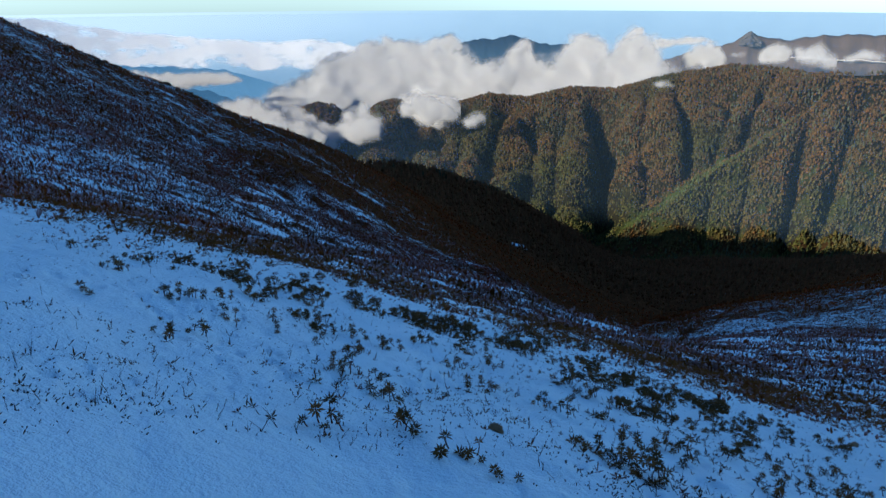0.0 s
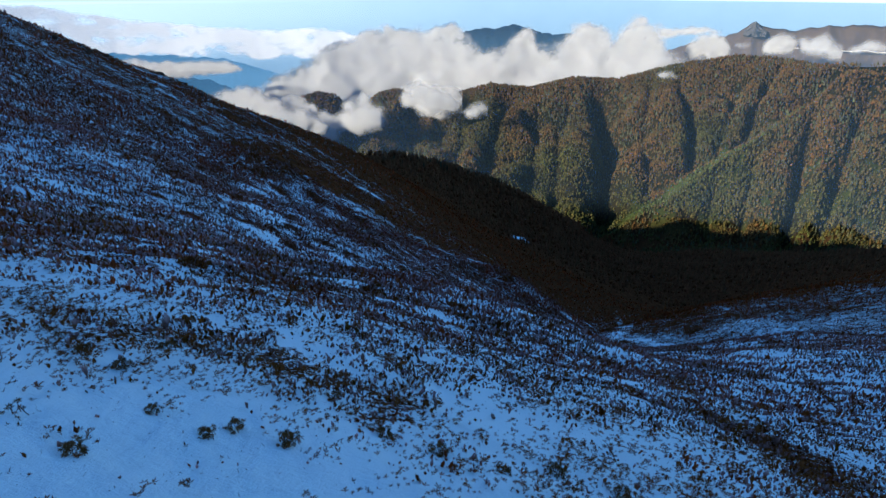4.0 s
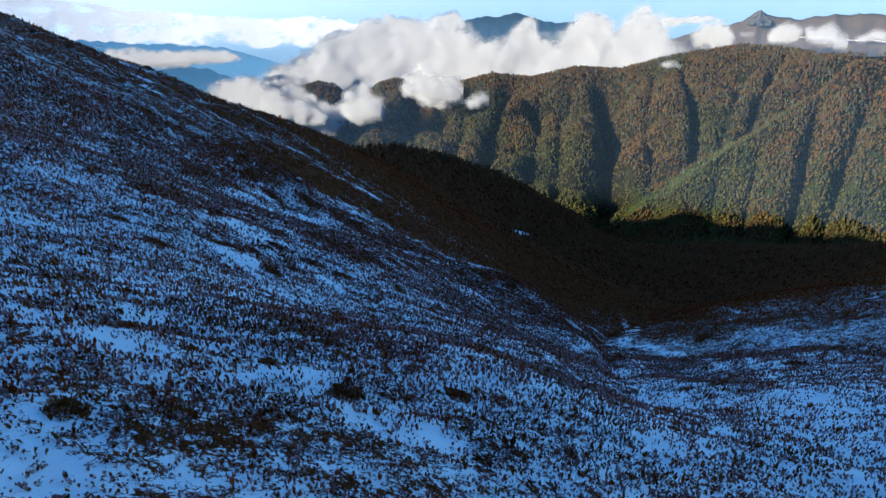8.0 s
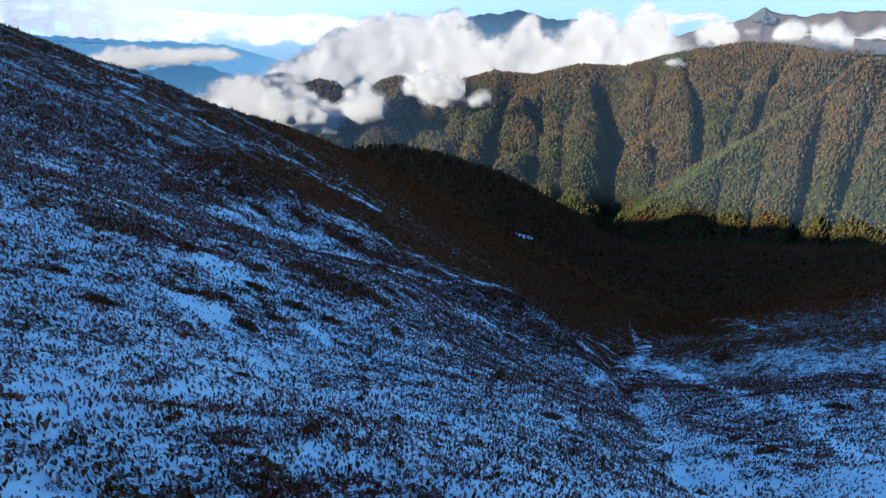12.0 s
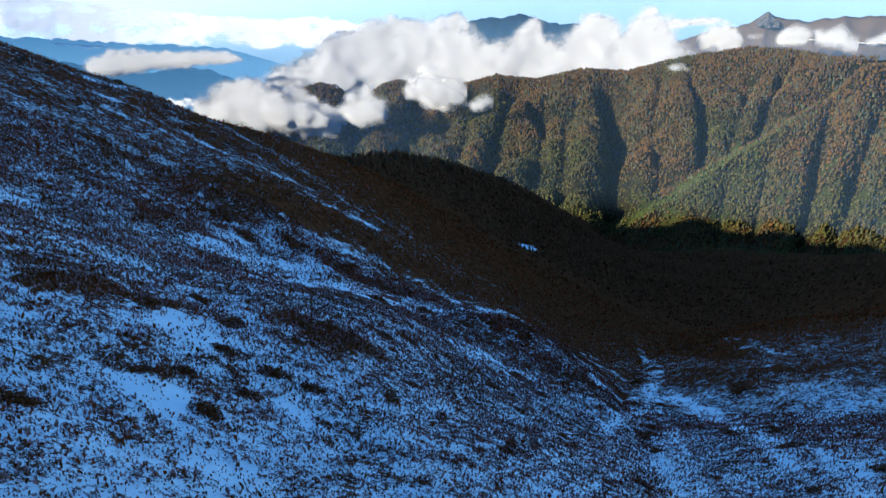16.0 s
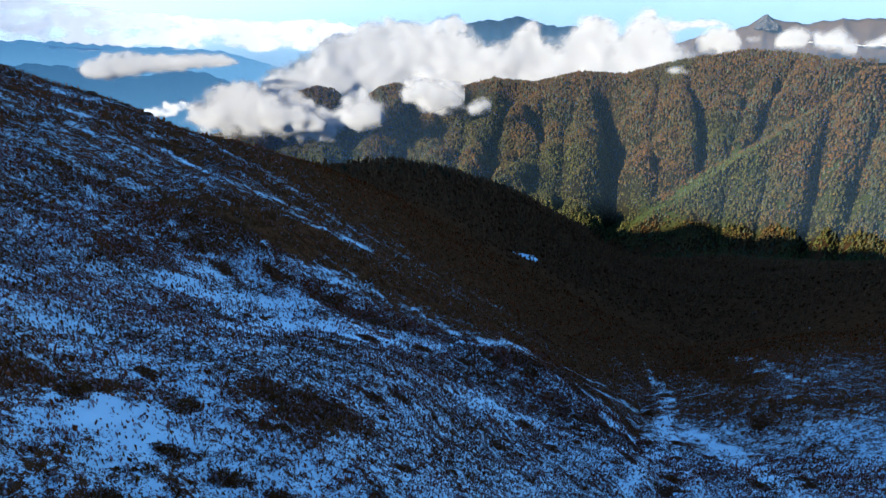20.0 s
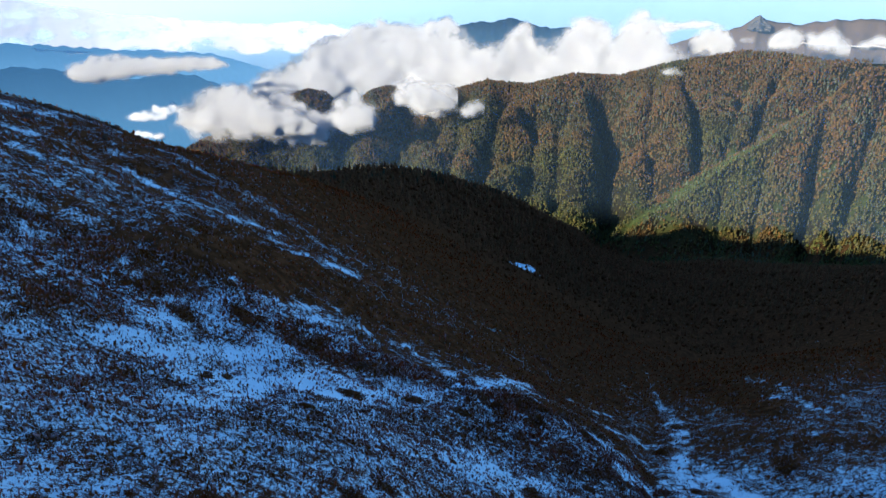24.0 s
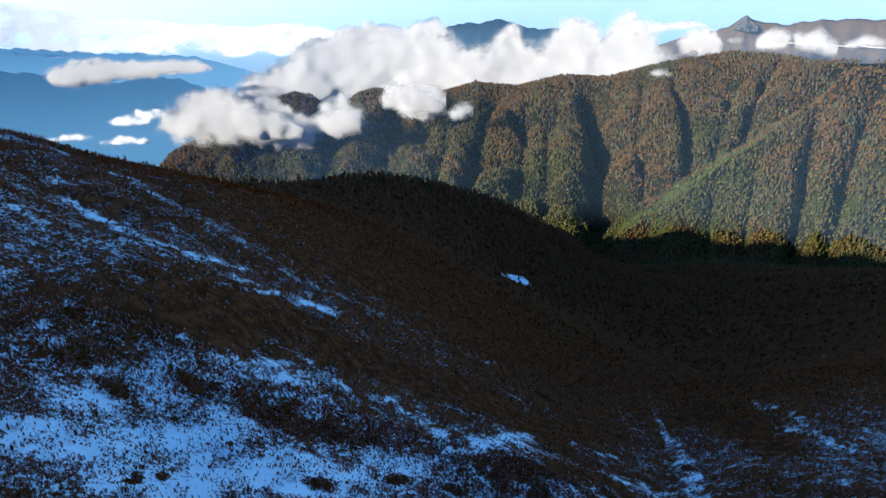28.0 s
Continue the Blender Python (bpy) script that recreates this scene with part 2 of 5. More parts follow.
def bands(x, y, lines):
    """How much each place lies on one of the lines, with frayed edges."""
    stray = np.clip(0.3 + y / 75, 0.5, 4.0)
    wx, wy = x + stray * fbm(x, y, 9, 4, 171, 0.7), y + stray * fbm(x + 300, y, 8, 4, 175, 0.7)
    total = np.zeros_like(x)
    for wide, much, points in lines:
        best = np.full_like(x, 1e9)
        for (ax, ay), (bx_, by_) in zip(points[:-1], points[1:]):
            ex, ey = bx_ - ax, by_ - ay
            t = np.clip(((wx - ax) * ex + (wy - ay) * ey) / (ex * ex + ey * ey), 0, 1)
            best = np.minimum(best, (wx - ax - t * ex) ** 2 + (wy - ay - t * ey) ** 2)
        total = np.maximum(total, much * np.exp(-best / wide**2))
    return total * np.clip(0.85 + 0.6 * fbm(x, y, 11, 3, 181, 0.6), 0.3, 1.2)


def streaks(x, y):
    """Where wind has left snow in patches and short streaks: about -1 to 1, drawn out across the slope."""
    u, v = 0.94 * x + 0.34 * y, -0.34 * x + 0.94 * y
    near = 0.75 * fbm(u / 1.25, v, 4.5, 4, 21, 0.65) + 0.6 * fbm(u / 1.8, v, 17, 2, 31)
    far = 0.8 * fbm(u / 1.5, v, 5, 4, 25, 0.7) + 0.6 * fbm(u / 1.8, v, 20, 3, 33)
    return near + (far - near) * smooth(170, 290, y)


def snow_cover(x, y):
    """How much snow lies: 0 none, 1 a closed cover."""
    base = np.interp(y, [-50, 8, 18, 24, 32, 46, 60, 110, 200, 260, 300, 340, 400, 480, 620], [1.25, 1.2, 1.1, 0.96, 0.74, 0.58, 0.53, 0.5, 0.44, 0.4, 0.37, 0.35, 0.33, 0.21, 0.03])
    base = base + 0.12 * smooth(10, -25, x) * smooth(45, 10, y) + 0.3 * smooth(-8, -22, x) * smooth(46, 27, y) * smooth(14, 24, y) - 0.05 * smooth(-60, -150, x) * smooth(30, 120, y)
    base = base - 0.09 * smooth(-125, -65, x) * smooth(305, 350, y - 0.3 * (x + 60)) * smooth(150, 100, x) + 0.045 * smooth(30, 70, x) * smooth(50, 80, y) * smooth(370, 300, y)
    base = base + bands(x, y, DRIFTS) - bands(x, y, HEATHS)
    patch = np.exp(-(((x - 126) / 19) ** 2 + ((y - 888 + 9 * fbm(x, y, 12, 3, 177, 0.7)) / 17) ** 2))
    patch = np.maximum(patch, 0.75 * np.exp(-(((x - 104) / 16) ** 2 + ((y - 876 + 8 * fbm(x, y, 9, 3, 178, 0.7)) / 6) ** 2)))
    for px, py in ((438, 909), (456, 854), (415, 671), (404, 690), (430, 902)):
        patch = np.maximum(patch, 0.42 * np.exp(-(((x - px) / 8) ** 2 + ((y - py + 6 * fbm(x, y, 12, 2, 179)) / 6) ** 2)))
    amount = base + (0.2 - 0.04 * smooth(200, 300, y)) * streaks(x, y) * smooth(8, 40, y) * smooth(0.02, 0.2, base)
    return np.clip(np.maximum(amount, 1.9 * patch - 0.3), 0, 1.25)


# Benches, knolls and hollows on the slope: place, breadth, height
SWELLS = [(46, 328, 40, 14.4), (-34, 216, 40, 7.0), (134, 312, 40, -9.3), (-90, 360, 40, 7.6), (-74, 288, 28, -6.6), (-26, 144, 28, -5.0), (182, 312, 20, 6.2),
          (142, 216, 28, 6.0), (-138, 392, 20, -5.0), (-90, 176, 28, 4.6), (62, 264, 20, 5.5), (6, 96, 20, 4.4), (46, 136, 20, -4.8), (-146, 304, 20, 5.0),
          (54, 376, 40, 5.7), (222, 360, 40, 3.4), (-130, 232, 20, -4.1), (-82, 328, 20, 4.5), (-18, 256, 28, 3.8), (-26, 344, 40, -2.2), (135, 906, 22, 15.0), (116, 872, 15, -6.0), (-205, 500, 45, -7.0), (-165, 530, 40, -5.0)]


def ground_height(x, y):
    x, y = np.asarray(x, float), np.asarray(y, float)
    shape = x.shape
    x, y = x.ravel(), y.ravel()
    r = np.hypot(x, y)
    z = near_slope(x, y)
    rough = smooth(20, 200, r)
    z = z + rough * (2.2 * fbm(x, y, 60, 3, 41) + 9 * smooth(350, 900, r) * fbm(x, y, 260, 3, 45))
    # low ledges and hummocks, drawn out across the slope
    u, v = 0.94 * x + 0.34 * y, -0.34 * x + 0.94 * y
    z = z + smooth(15, 60, r) * 0.55 * fbm(u / 1.6, v, 8, 4, 51)
    dent = smooth(0.12, 0.5, fbm(x, y, 0.4, 2, 63)) * smooth(-0.3, 0.2, fbm(x, y, 3.5, 2, 67))
    z = z + smooth(60, 12, r) * (0.12 * fbm(x, y, 2.2, 4, 61, 0.55) - 0.06 * dent + 0.16 * fbm(x, y, 6, 2, 65))
    z = z + 5.0 * np.exp(-((x + 207) / 26) ** 2 - ((y - 478) / 40) ** 2)
    for px, py, wide, up in SWELLS:
        z = z + up * np.exp(-((x - px) ** 2 + (y - py) ** 2) / wide**2)
    gx = np.interp(y, STATION, ACROSS[4])
    z = z - 4.0 * np.exp(-((x - gx) / 7) ** 2) * smooth(90, 180, y) * smooth(900, 600, y)
    far = np.where(y > 900, far_slope(x, y), -2000)
    z = np.where(far > -1999, soft_max(z, far, 25), z)
    z = np.maximum(z, shade_massif(x, y))
    return np.maximum(z, -1480).reshape(shape)


# ---------------------------------------------------------------- materials
def material(name):
    m = bpy.data.materials.new(name)
    m.use_nodes = True
    return m, m.node_tree.nodes, m.node_tree.links, m.node_tree.nodes["Principled BSDF"]


def ramp(nodes, stops):
    r = nodes.new("ShaderNodeValToRGB")
    while len(r.color_ramp.elements) < len(stops):
        r.color_ramp.elements.new(0.5)
    for e, (p, c) in zip(r.color_ramp.elements, stops):
        e.position, e.color = p, (*c, 1)
    return r


def noise_node(nodes, links, vector, scale, detail=4, rough=0.55):
    n = nodes.new("ShaderNodeTexNoise")
    n.inputs["Scale"].default_value, n.inputs["Detail"].default_value, n.inputs["Roughness"].default_value = scale, detail, rough
    if vector:
        links.new(vector, n.inputs["Vector"])
    return n.outputs["Fac"]


def maths(nodes, links, op, a, b):
    n = nodes.new("ShaderNodeMath")
    n.operation = op
    for k, v in enumerate((a, b)):
        if isinstance(v, (int, float)):
            n.inputs[k].default_value = v
        else:
            links.new(v, n.inputs[k])
    return n.outputs[0]


def blend(nodes, links, fac, a, b):
    n = nodes.new("ShaderNodeMix")
    n.data_type = "RGBA"
    for k, v in ((0, fac), (6, a), (7, b)):
        if isinstance(v, (int, float)):
            n.inputs[k].default_value = v
        elif isinstance(v, tuple):
            n.inputs[k].default_value = (*v, 1)
        else:
            links.new(v, n.inputs[k])
    return n.outputs[2]


def meadow_at(az, r):
    """Open green ground: the gully behind the front spur and clearings near the foot."""
    x, y = r * np.sin(np.radians(az)), r * np.cos(np.radians(az))
    mid = np.interp(az, [17.5, 19.1, 22.6, 24.7, 26.4, 28.7, 30], [2220, 2282, 2440, 2560, 2660, 2780, 2860])
    gully = np.exp(-((r - mid + 30 * fbm(x, y, 60, 3, 82)) / 42) ** 2) * smooth(17, 18.5, az) * smooth(30, 28, az)
    foot = smooth(0.35, 0.6, fbm(x, y, 75, 3, 83) + 0.2 * smooth(2400, 2200, r)) * smooth(2520, 2380, r) * smooth(10, 14, az)
    return np.maximum(gully, 0.5 * foot)


def ground_material():
    m, nodes, links, bsdf = material("mountain_ground")
    place = nodes.new("ShaderNodeNewGeometry").outputs["Position"]
    cover = nodes.new("ShaderNodeAttribute")
    cover.attribute_name = "snow"
    wood = nodes.new("ShaderNodeAttribute")
    wood.attribute_name = "wood"
    fine = noise_node(nodes, links, place, 0.75, 6, 0.75)
    mid = noise_node(nodes, links, place, 0.22, 4, 0.6)
    coarse = noise_node(nodes, links, place, 0.02, 5, 0.6)
    dust = noise_node(nodes, links, place, 3.2, 5, 0.8)
    wild = maths(nodes, links, "ADD", maths(nodes, links, "MULTIPLY", fine, 1.7), maths(nodes, links, "MULTIPLY", mid, 0.6))
    wild = maths(nodes, links, "SUBTRACT", maths(nodes, links, "ADD", wild, maths(nodes, links, "MULTIPLY", dust, 1.5)), 1.4)
    edge = maths(nodes, links, "SUBTRACT", maths(nodes, links, "ADD", cover.outputs["Fac"], 0.0), wild)
    fac = ramp(nodes, [(0.492, (0, 0, 0)), (0.515, (1, 1, 1))])
    links.new(maths(nodes, links, "ADD", edge, 0.5), fac.inputs[0])
    heath = ramp(nodes, [(0.3, (0.05, 0.015, 0.004)), (0.5, (0.11, 0.036, 0.011)), (0.7, (0.2, 0.085, 0.04))])
    links.new(fine, heath.inputs[0])
    heath2 = ramp(nodes, [(0.35, (0.05, 0.028, 0.009)), (0.65, (0.09, 0.036, 0.015))])
    links.new(coarse, heath2.inputs[0])
    brown = blend(nodes, links, 0.5, heath.outputs[0], heath2.outputs[0])
    # near-black floor: paints the shade between the far tree crowns
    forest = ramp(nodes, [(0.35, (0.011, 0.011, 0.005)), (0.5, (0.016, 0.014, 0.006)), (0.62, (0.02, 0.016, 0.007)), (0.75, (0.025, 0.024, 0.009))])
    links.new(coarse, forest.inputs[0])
    floor = nodes.new("ShaderNodeAttribute")
    floor.attribute_name = "scrub"
    shrub = ramp(nodes, [(0.35, (0.036, 0.016, 0.006)), (0.5, (0.076, 0.031, 0.012)), (0.68, (0.165, 0.065, 0.024))])
    links.new(mid, shrub.inputs[0])
    brown = blend(nodes, links, floor.outputs["Fac"], brown, shrub.outputs[0])
    lea = nodes.new("ShaderNodeAttribute")
    lea.attribute_name = "meadow"
    grass = ramp(nodes, [(0.35, (0.042, 0.056, 0.014)), (0.65, (0.066, 0.08, 0.02))])
    links.new(mid, grass.inputs[0])
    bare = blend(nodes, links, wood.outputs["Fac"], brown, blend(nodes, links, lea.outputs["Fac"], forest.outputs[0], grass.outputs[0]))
    white = ramp(nodes, [(0.3, (0.78, 0.86, 0.88)), (0.7, (0.87, 0.93, 0.94))])
    links.new(mid, white.inputs[0])
    links.new(blend(nodes, links, fac.outputs[0], bare, white.outputs[0]), bsdf.inputs["Base Color"])
    bsdf.inputs["Roughness"].default_value = 0.9
    bsdf.inputs["Specular IOR Level"].default_value = 0.0
    bump = nodes.new("ShaderNodeBump")
    bump.inputs["Strength"].default_value, bump.inputs["Distance"].default_value = 0.75, 0.14
    links.new(maths(nodes, links, "ADD", maths(nodes, links, "ADD", fine, mid), maths(nodes, links, "MULTIPLY", dust, 0.9)), bump.inputs["Height"])
    links.new(bump.outputs[0], bsdf.inputs["Normal"])
    return m


def mesh_object(name, verts, faces, mat, parent=None, flat=False):
    """A mesh of numpy arrays: verts (n, 3), faces (m, 3 or 4)."""
    me = bpy.data.meshes.new(name)
    verts, faces = np.asarray(verts, np.float32), np.asarray(faces, np.int32)
    k = faces.shape[1]
    me.vertices.add(len(verts))
    me.vertices.foreach_set("co", verts.ravel())
    me.loops.add(faces.size)
    me.loops.foreach_set("vertex_index", faces.ravel())
    me.polygons.add(len(faces))
    me.polygons.foreach_set("loop_start", np.arange(0, faces.size, k, dtype=np.int32))
    me.polygons.foreach_set("loop_total", np.full(len(faces), k, np.int32))
    me.update(calc_edges=True)
    if not flat:
        me.polygons.foreach_set("use_smooth", np.ones(len(faces), bool))
    me.materials.append(mat)
    ob = new(name, me)
    if parent:
        ob.parent = parent
    return ob


def grid_faces(rows, cols, closed=False):
    i, j = np.meshgrid(np.arange(rows - 1), np.arange(cols if closed else cols - 1), indexing="ij")
    a, b = i * cols + j, i * cols + (j + 1) % cols
    return np.stack([a, b, b + cols, a + cols], -1).reshape(-1, 4)


def float_attribute(ob, name, values):
    a = ob.data.attributes.new(name, "FLOAT", "POINT")
    a.data.foreach_set("value", np.asarray(values, np.float32))


# ---------------------------------------------------------------- the ground: one sheet round the start
GROUND = ground_material()
bearing = np.concatenate([np.linspace(-48, 48, 440), np.linspace(48, 312, 64)[1:-1]])
radius = np.concatenate([[0.3, 1.5, 3.0], np.exp(np.linspace(np.log(4.0), np.log(60.0), 185)), np.exp(np.linspace(np.log(60.0), np.log(500.0), 270))[1:], np.exp(np.linspace(np.log(500.0), np.log(1100.0), 100))[1:], np.exp(np.linspace(np.log(1100.0), np.log(4880.0), 95))[1:]])
A, R = np.meshgrid(np.radians(bearing), radius)
GX, GY = (R * np.sin(A)).ravel(), (R * np.cos(A)).ravel()
ground = mesh_object("ground", np.stack([GX, GY, ground_height(GX, GY)], 1), grid_faces(len(radius), len(bearing), True), GROUND)
float_attribute(ground, "snow", snow_cover(GX, GY) + 0.08 * smooth(45, 70, GY) * smooth(190, 90, GY) + 0.06 * smooth(60, 120, GY) * smooth(360, 300, GY))
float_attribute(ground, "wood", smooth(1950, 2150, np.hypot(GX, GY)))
float_attribute(ground, "meadow", meadow_at(np.degrees(np.arctan2(GX, GY)), np.hypot(GX, GY)))
float_attribute(ground, "scrub", smooth(170, 330, GY) * (0.85 + 0.15 * fbm(GX, GY, 60, 2, 37)))
tagged(ground, "snow-dusted heath mountainside falling to wooded valley and mountain", "ground", kind="structure")


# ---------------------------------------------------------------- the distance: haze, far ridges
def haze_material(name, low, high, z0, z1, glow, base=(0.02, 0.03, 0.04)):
    """Land and air many kilometres off: the blue of the haze is put into its emission, by height."""
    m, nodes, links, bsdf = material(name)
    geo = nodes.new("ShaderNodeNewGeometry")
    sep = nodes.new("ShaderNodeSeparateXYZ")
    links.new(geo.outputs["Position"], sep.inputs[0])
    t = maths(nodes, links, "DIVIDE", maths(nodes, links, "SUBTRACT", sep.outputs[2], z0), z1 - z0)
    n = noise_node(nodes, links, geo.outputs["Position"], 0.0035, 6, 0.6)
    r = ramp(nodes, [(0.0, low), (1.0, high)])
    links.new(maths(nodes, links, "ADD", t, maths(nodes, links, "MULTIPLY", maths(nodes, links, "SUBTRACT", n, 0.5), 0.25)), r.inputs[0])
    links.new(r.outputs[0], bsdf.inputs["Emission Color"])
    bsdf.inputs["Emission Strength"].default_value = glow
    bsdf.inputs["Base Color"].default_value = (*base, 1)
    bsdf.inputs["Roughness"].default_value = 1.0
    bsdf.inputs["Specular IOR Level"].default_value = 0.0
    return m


def polar(az, r, z):
    az = np.radians(az)
    return np.stack([r * np.sin(az), r * np.cos(az), np.broadcast_to(z, az.shape) if np.ndim(z) == 0 else z], -1)


def far_wall(name, az, top, r, foot, mat, rough=18, lean=420):
    """A far ridge: crest heights by bearing, its near face sloping towards the viewer, with spurs."""
    q = np.linspace(az[0], az[-1], 160)
    crest = np.interp(q, az, top)
    rows = []
    for k in np.linspace(0, 1, 26):
        zz = crest + (foot - crest) * k
        zz = zz + rough * np.sin(np.pi * min(1, k * 2 + 0.15)) * fbm(q * 1.0, k * 6 + 0 * q, 1.3, 4, 71) + (rough * 0.45) * fbm(q, 0 * q + 6 * k, 0.8, 3, 75) * (1 - k)
        rows.append(polar(q, r - lean * k + 60 * fbm(q, 0 * q + 2 * k, 1.0, 3, 77) * k, zz))
    back = polar(q, r + 150, np.full_like(q, foot))
    v = np.concatenate([back] + rows)
    return mesh_object(name, v, grid_faces(len(rows) + 1, len(q)), mat)


AIR = haze_material("lowland_haze_glow", (0.06, 0.115, 0.18), (0.32, 0.38, 0.42), -1150, -120, 1.0)
q = np.linspace(-62, 62, 120)
zz = np.concatenate([np.linspace(-1600, -120, 24)])
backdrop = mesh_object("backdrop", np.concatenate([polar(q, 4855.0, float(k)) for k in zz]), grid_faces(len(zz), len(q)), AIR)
# whiter glow painted into the emission, towards the upper left
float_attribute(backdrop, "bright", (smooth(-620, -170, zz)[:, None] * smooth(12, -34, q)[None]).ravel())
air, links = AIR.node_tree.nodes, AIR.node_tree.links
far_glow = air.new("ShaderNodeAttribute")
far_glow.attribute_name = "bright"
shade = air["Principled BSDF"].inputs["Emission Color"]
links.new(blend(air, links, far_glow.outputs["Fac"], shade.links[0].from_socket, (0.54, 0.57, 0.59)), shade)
backdrop.visible_shadow = False
tagged(backdrop, "glowing backdrop painted as pale blue haze over the far lowland", "backdrop", kind="structure")
# the ridges glow: the haze over them is painted as emission
RIDGE_A = haze_material("far_ridge_blue_haze", (0.08, 0.13, 0.17), (0.024, 0.04, 0.06), -700, -310, 1.0, (0.01, 0.014, 0.018))
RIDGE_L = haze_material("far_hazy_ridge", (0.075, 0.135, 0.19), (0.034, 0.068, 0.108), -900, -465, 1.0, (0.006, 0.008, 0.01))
RIDGE_P = haze_material("far_ridge_pale_haze", (0.105, 0.18, 0.25), (0.06, 0.115, 0.175), -580, -360, 1.0, (0.006, 0.008, 0.01))
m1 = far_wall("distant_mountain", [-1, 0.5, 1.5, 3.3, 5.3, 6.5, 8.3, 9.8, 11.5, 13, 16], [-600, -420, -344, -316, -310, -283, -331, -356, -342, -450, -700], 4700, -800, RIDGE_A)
tagged(m1, "far mountain in dark blue haze rising above the clouds", "mountain", kind="structure")
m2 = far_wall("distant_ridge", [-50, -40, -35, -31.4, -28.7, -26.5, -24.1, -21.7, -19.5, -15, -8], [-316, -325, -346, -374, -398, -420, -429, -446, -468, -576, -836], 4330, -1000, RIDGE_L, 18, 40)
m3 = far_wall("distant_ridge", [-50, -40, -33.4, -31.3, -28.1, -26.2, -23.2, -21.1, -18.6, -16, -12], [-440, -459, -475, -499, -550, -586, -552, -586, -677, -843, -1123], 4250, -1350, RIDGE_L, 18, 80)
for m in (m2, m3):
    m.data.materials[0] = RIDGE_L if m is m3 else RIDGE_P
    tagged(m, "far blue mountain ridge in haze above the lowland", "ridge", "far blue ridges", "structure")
RIDGE_B = haze_material("far_brown_ridge_in_haze", (0.05, 0.07, 0.09), (0.02, 0.028, 0.036), -600, -240, 1.0, (0.08, 0.054, 0.034))
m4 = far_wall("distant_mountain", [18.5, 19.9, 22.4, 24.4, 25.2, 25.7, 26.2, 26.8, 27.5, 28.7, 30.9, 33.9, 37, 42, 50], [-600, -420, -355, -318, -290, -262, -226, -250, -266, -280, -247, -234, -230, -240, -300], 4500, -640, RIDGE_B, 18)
ROCK = haze_material("far_rock_in_haze", (0.035, 0.045, 0.055), (0.04, 0.048, 0.055), -330, -230, 1.0, (0.07, 0.06, 0.052))
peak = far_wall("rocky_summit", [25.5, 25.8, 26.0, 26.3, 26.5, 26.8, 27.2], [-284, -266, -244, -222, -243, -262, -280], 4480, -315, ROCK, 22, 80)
peak.parent = m4
tagged(m4, "far brown mountain with a pointed rocky summit", "mountain", kind="structure")


def mountain_road():
    """A pale track cut along the side of the brown mountain."""
    m, nodes, links, bsdf = material("pale_gravel")
    bsdf.inputs["Base Color"].default_value, bsdf.inputs["Roughness"].default_value = (0.5, 0.45, 0.38, 1), 0.95
    q = np.linspace(29.4, 38, 60)
    z = -369 + 4 * np.sin(q * 1.7) + 2 * np.sin(q * 4.1)
    ob = mesh_object("mountain_road", np.concatenate([polar(q, 4318.0, z), polar(q, 4332.0, z + 5)]), grid_faces(2, len(q)), m)
    tagged(ob, "pale track cut along the brown mountainside", "road", kind="structure")


mountain_road()


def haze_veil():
    """A thin see-through sheet added as sunlit haze in the valley, before the wooded mountain."""
    m, nodes, links, bsdf = material("valley_haze_sheet")
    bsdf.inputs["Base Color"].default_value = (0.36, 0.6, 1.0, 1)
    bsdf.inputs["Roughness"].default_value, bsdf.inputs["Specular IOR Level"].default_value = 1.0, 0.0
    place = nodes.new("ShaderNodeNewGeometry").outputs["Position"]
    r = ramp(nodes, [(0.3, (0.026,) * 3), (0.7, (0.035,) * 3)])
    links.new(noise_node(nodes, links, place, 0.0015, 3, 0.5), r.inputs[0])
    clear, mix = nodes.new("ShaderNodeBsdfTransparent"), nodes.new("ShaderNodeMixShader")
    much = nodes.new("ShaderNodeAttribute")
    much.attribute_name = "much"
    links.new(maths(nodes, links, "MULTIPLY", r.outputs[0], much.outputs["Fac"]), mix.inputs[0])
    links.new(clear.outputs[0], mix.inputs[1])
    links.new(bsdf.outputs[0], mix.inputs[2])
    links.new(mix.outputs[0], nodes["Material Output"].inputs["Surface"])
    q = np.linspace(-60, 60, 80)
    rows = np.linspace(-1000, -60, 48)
    ob = mesh_object("valley_haze_sheet", np.concatenate([polar(q, 2120.0 + 0 * q, np.full_like(q, k)) for k in rows]), grid_faces(len(rows), len(q)), m)
    # the sheet fades out low down, where the valley is shaded; thicker to the left
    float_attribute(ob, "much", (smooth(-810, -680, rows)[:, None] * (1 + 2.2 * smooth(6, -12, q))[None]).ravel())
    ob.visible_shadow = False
    tagged(ob, "thin pale sheet standing in for haze in the valley", "haze", kind="structure")


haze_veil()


# ---------------------------------------------------------------- clouds
VAPOUR = (0.39, 0.376, 0.362)


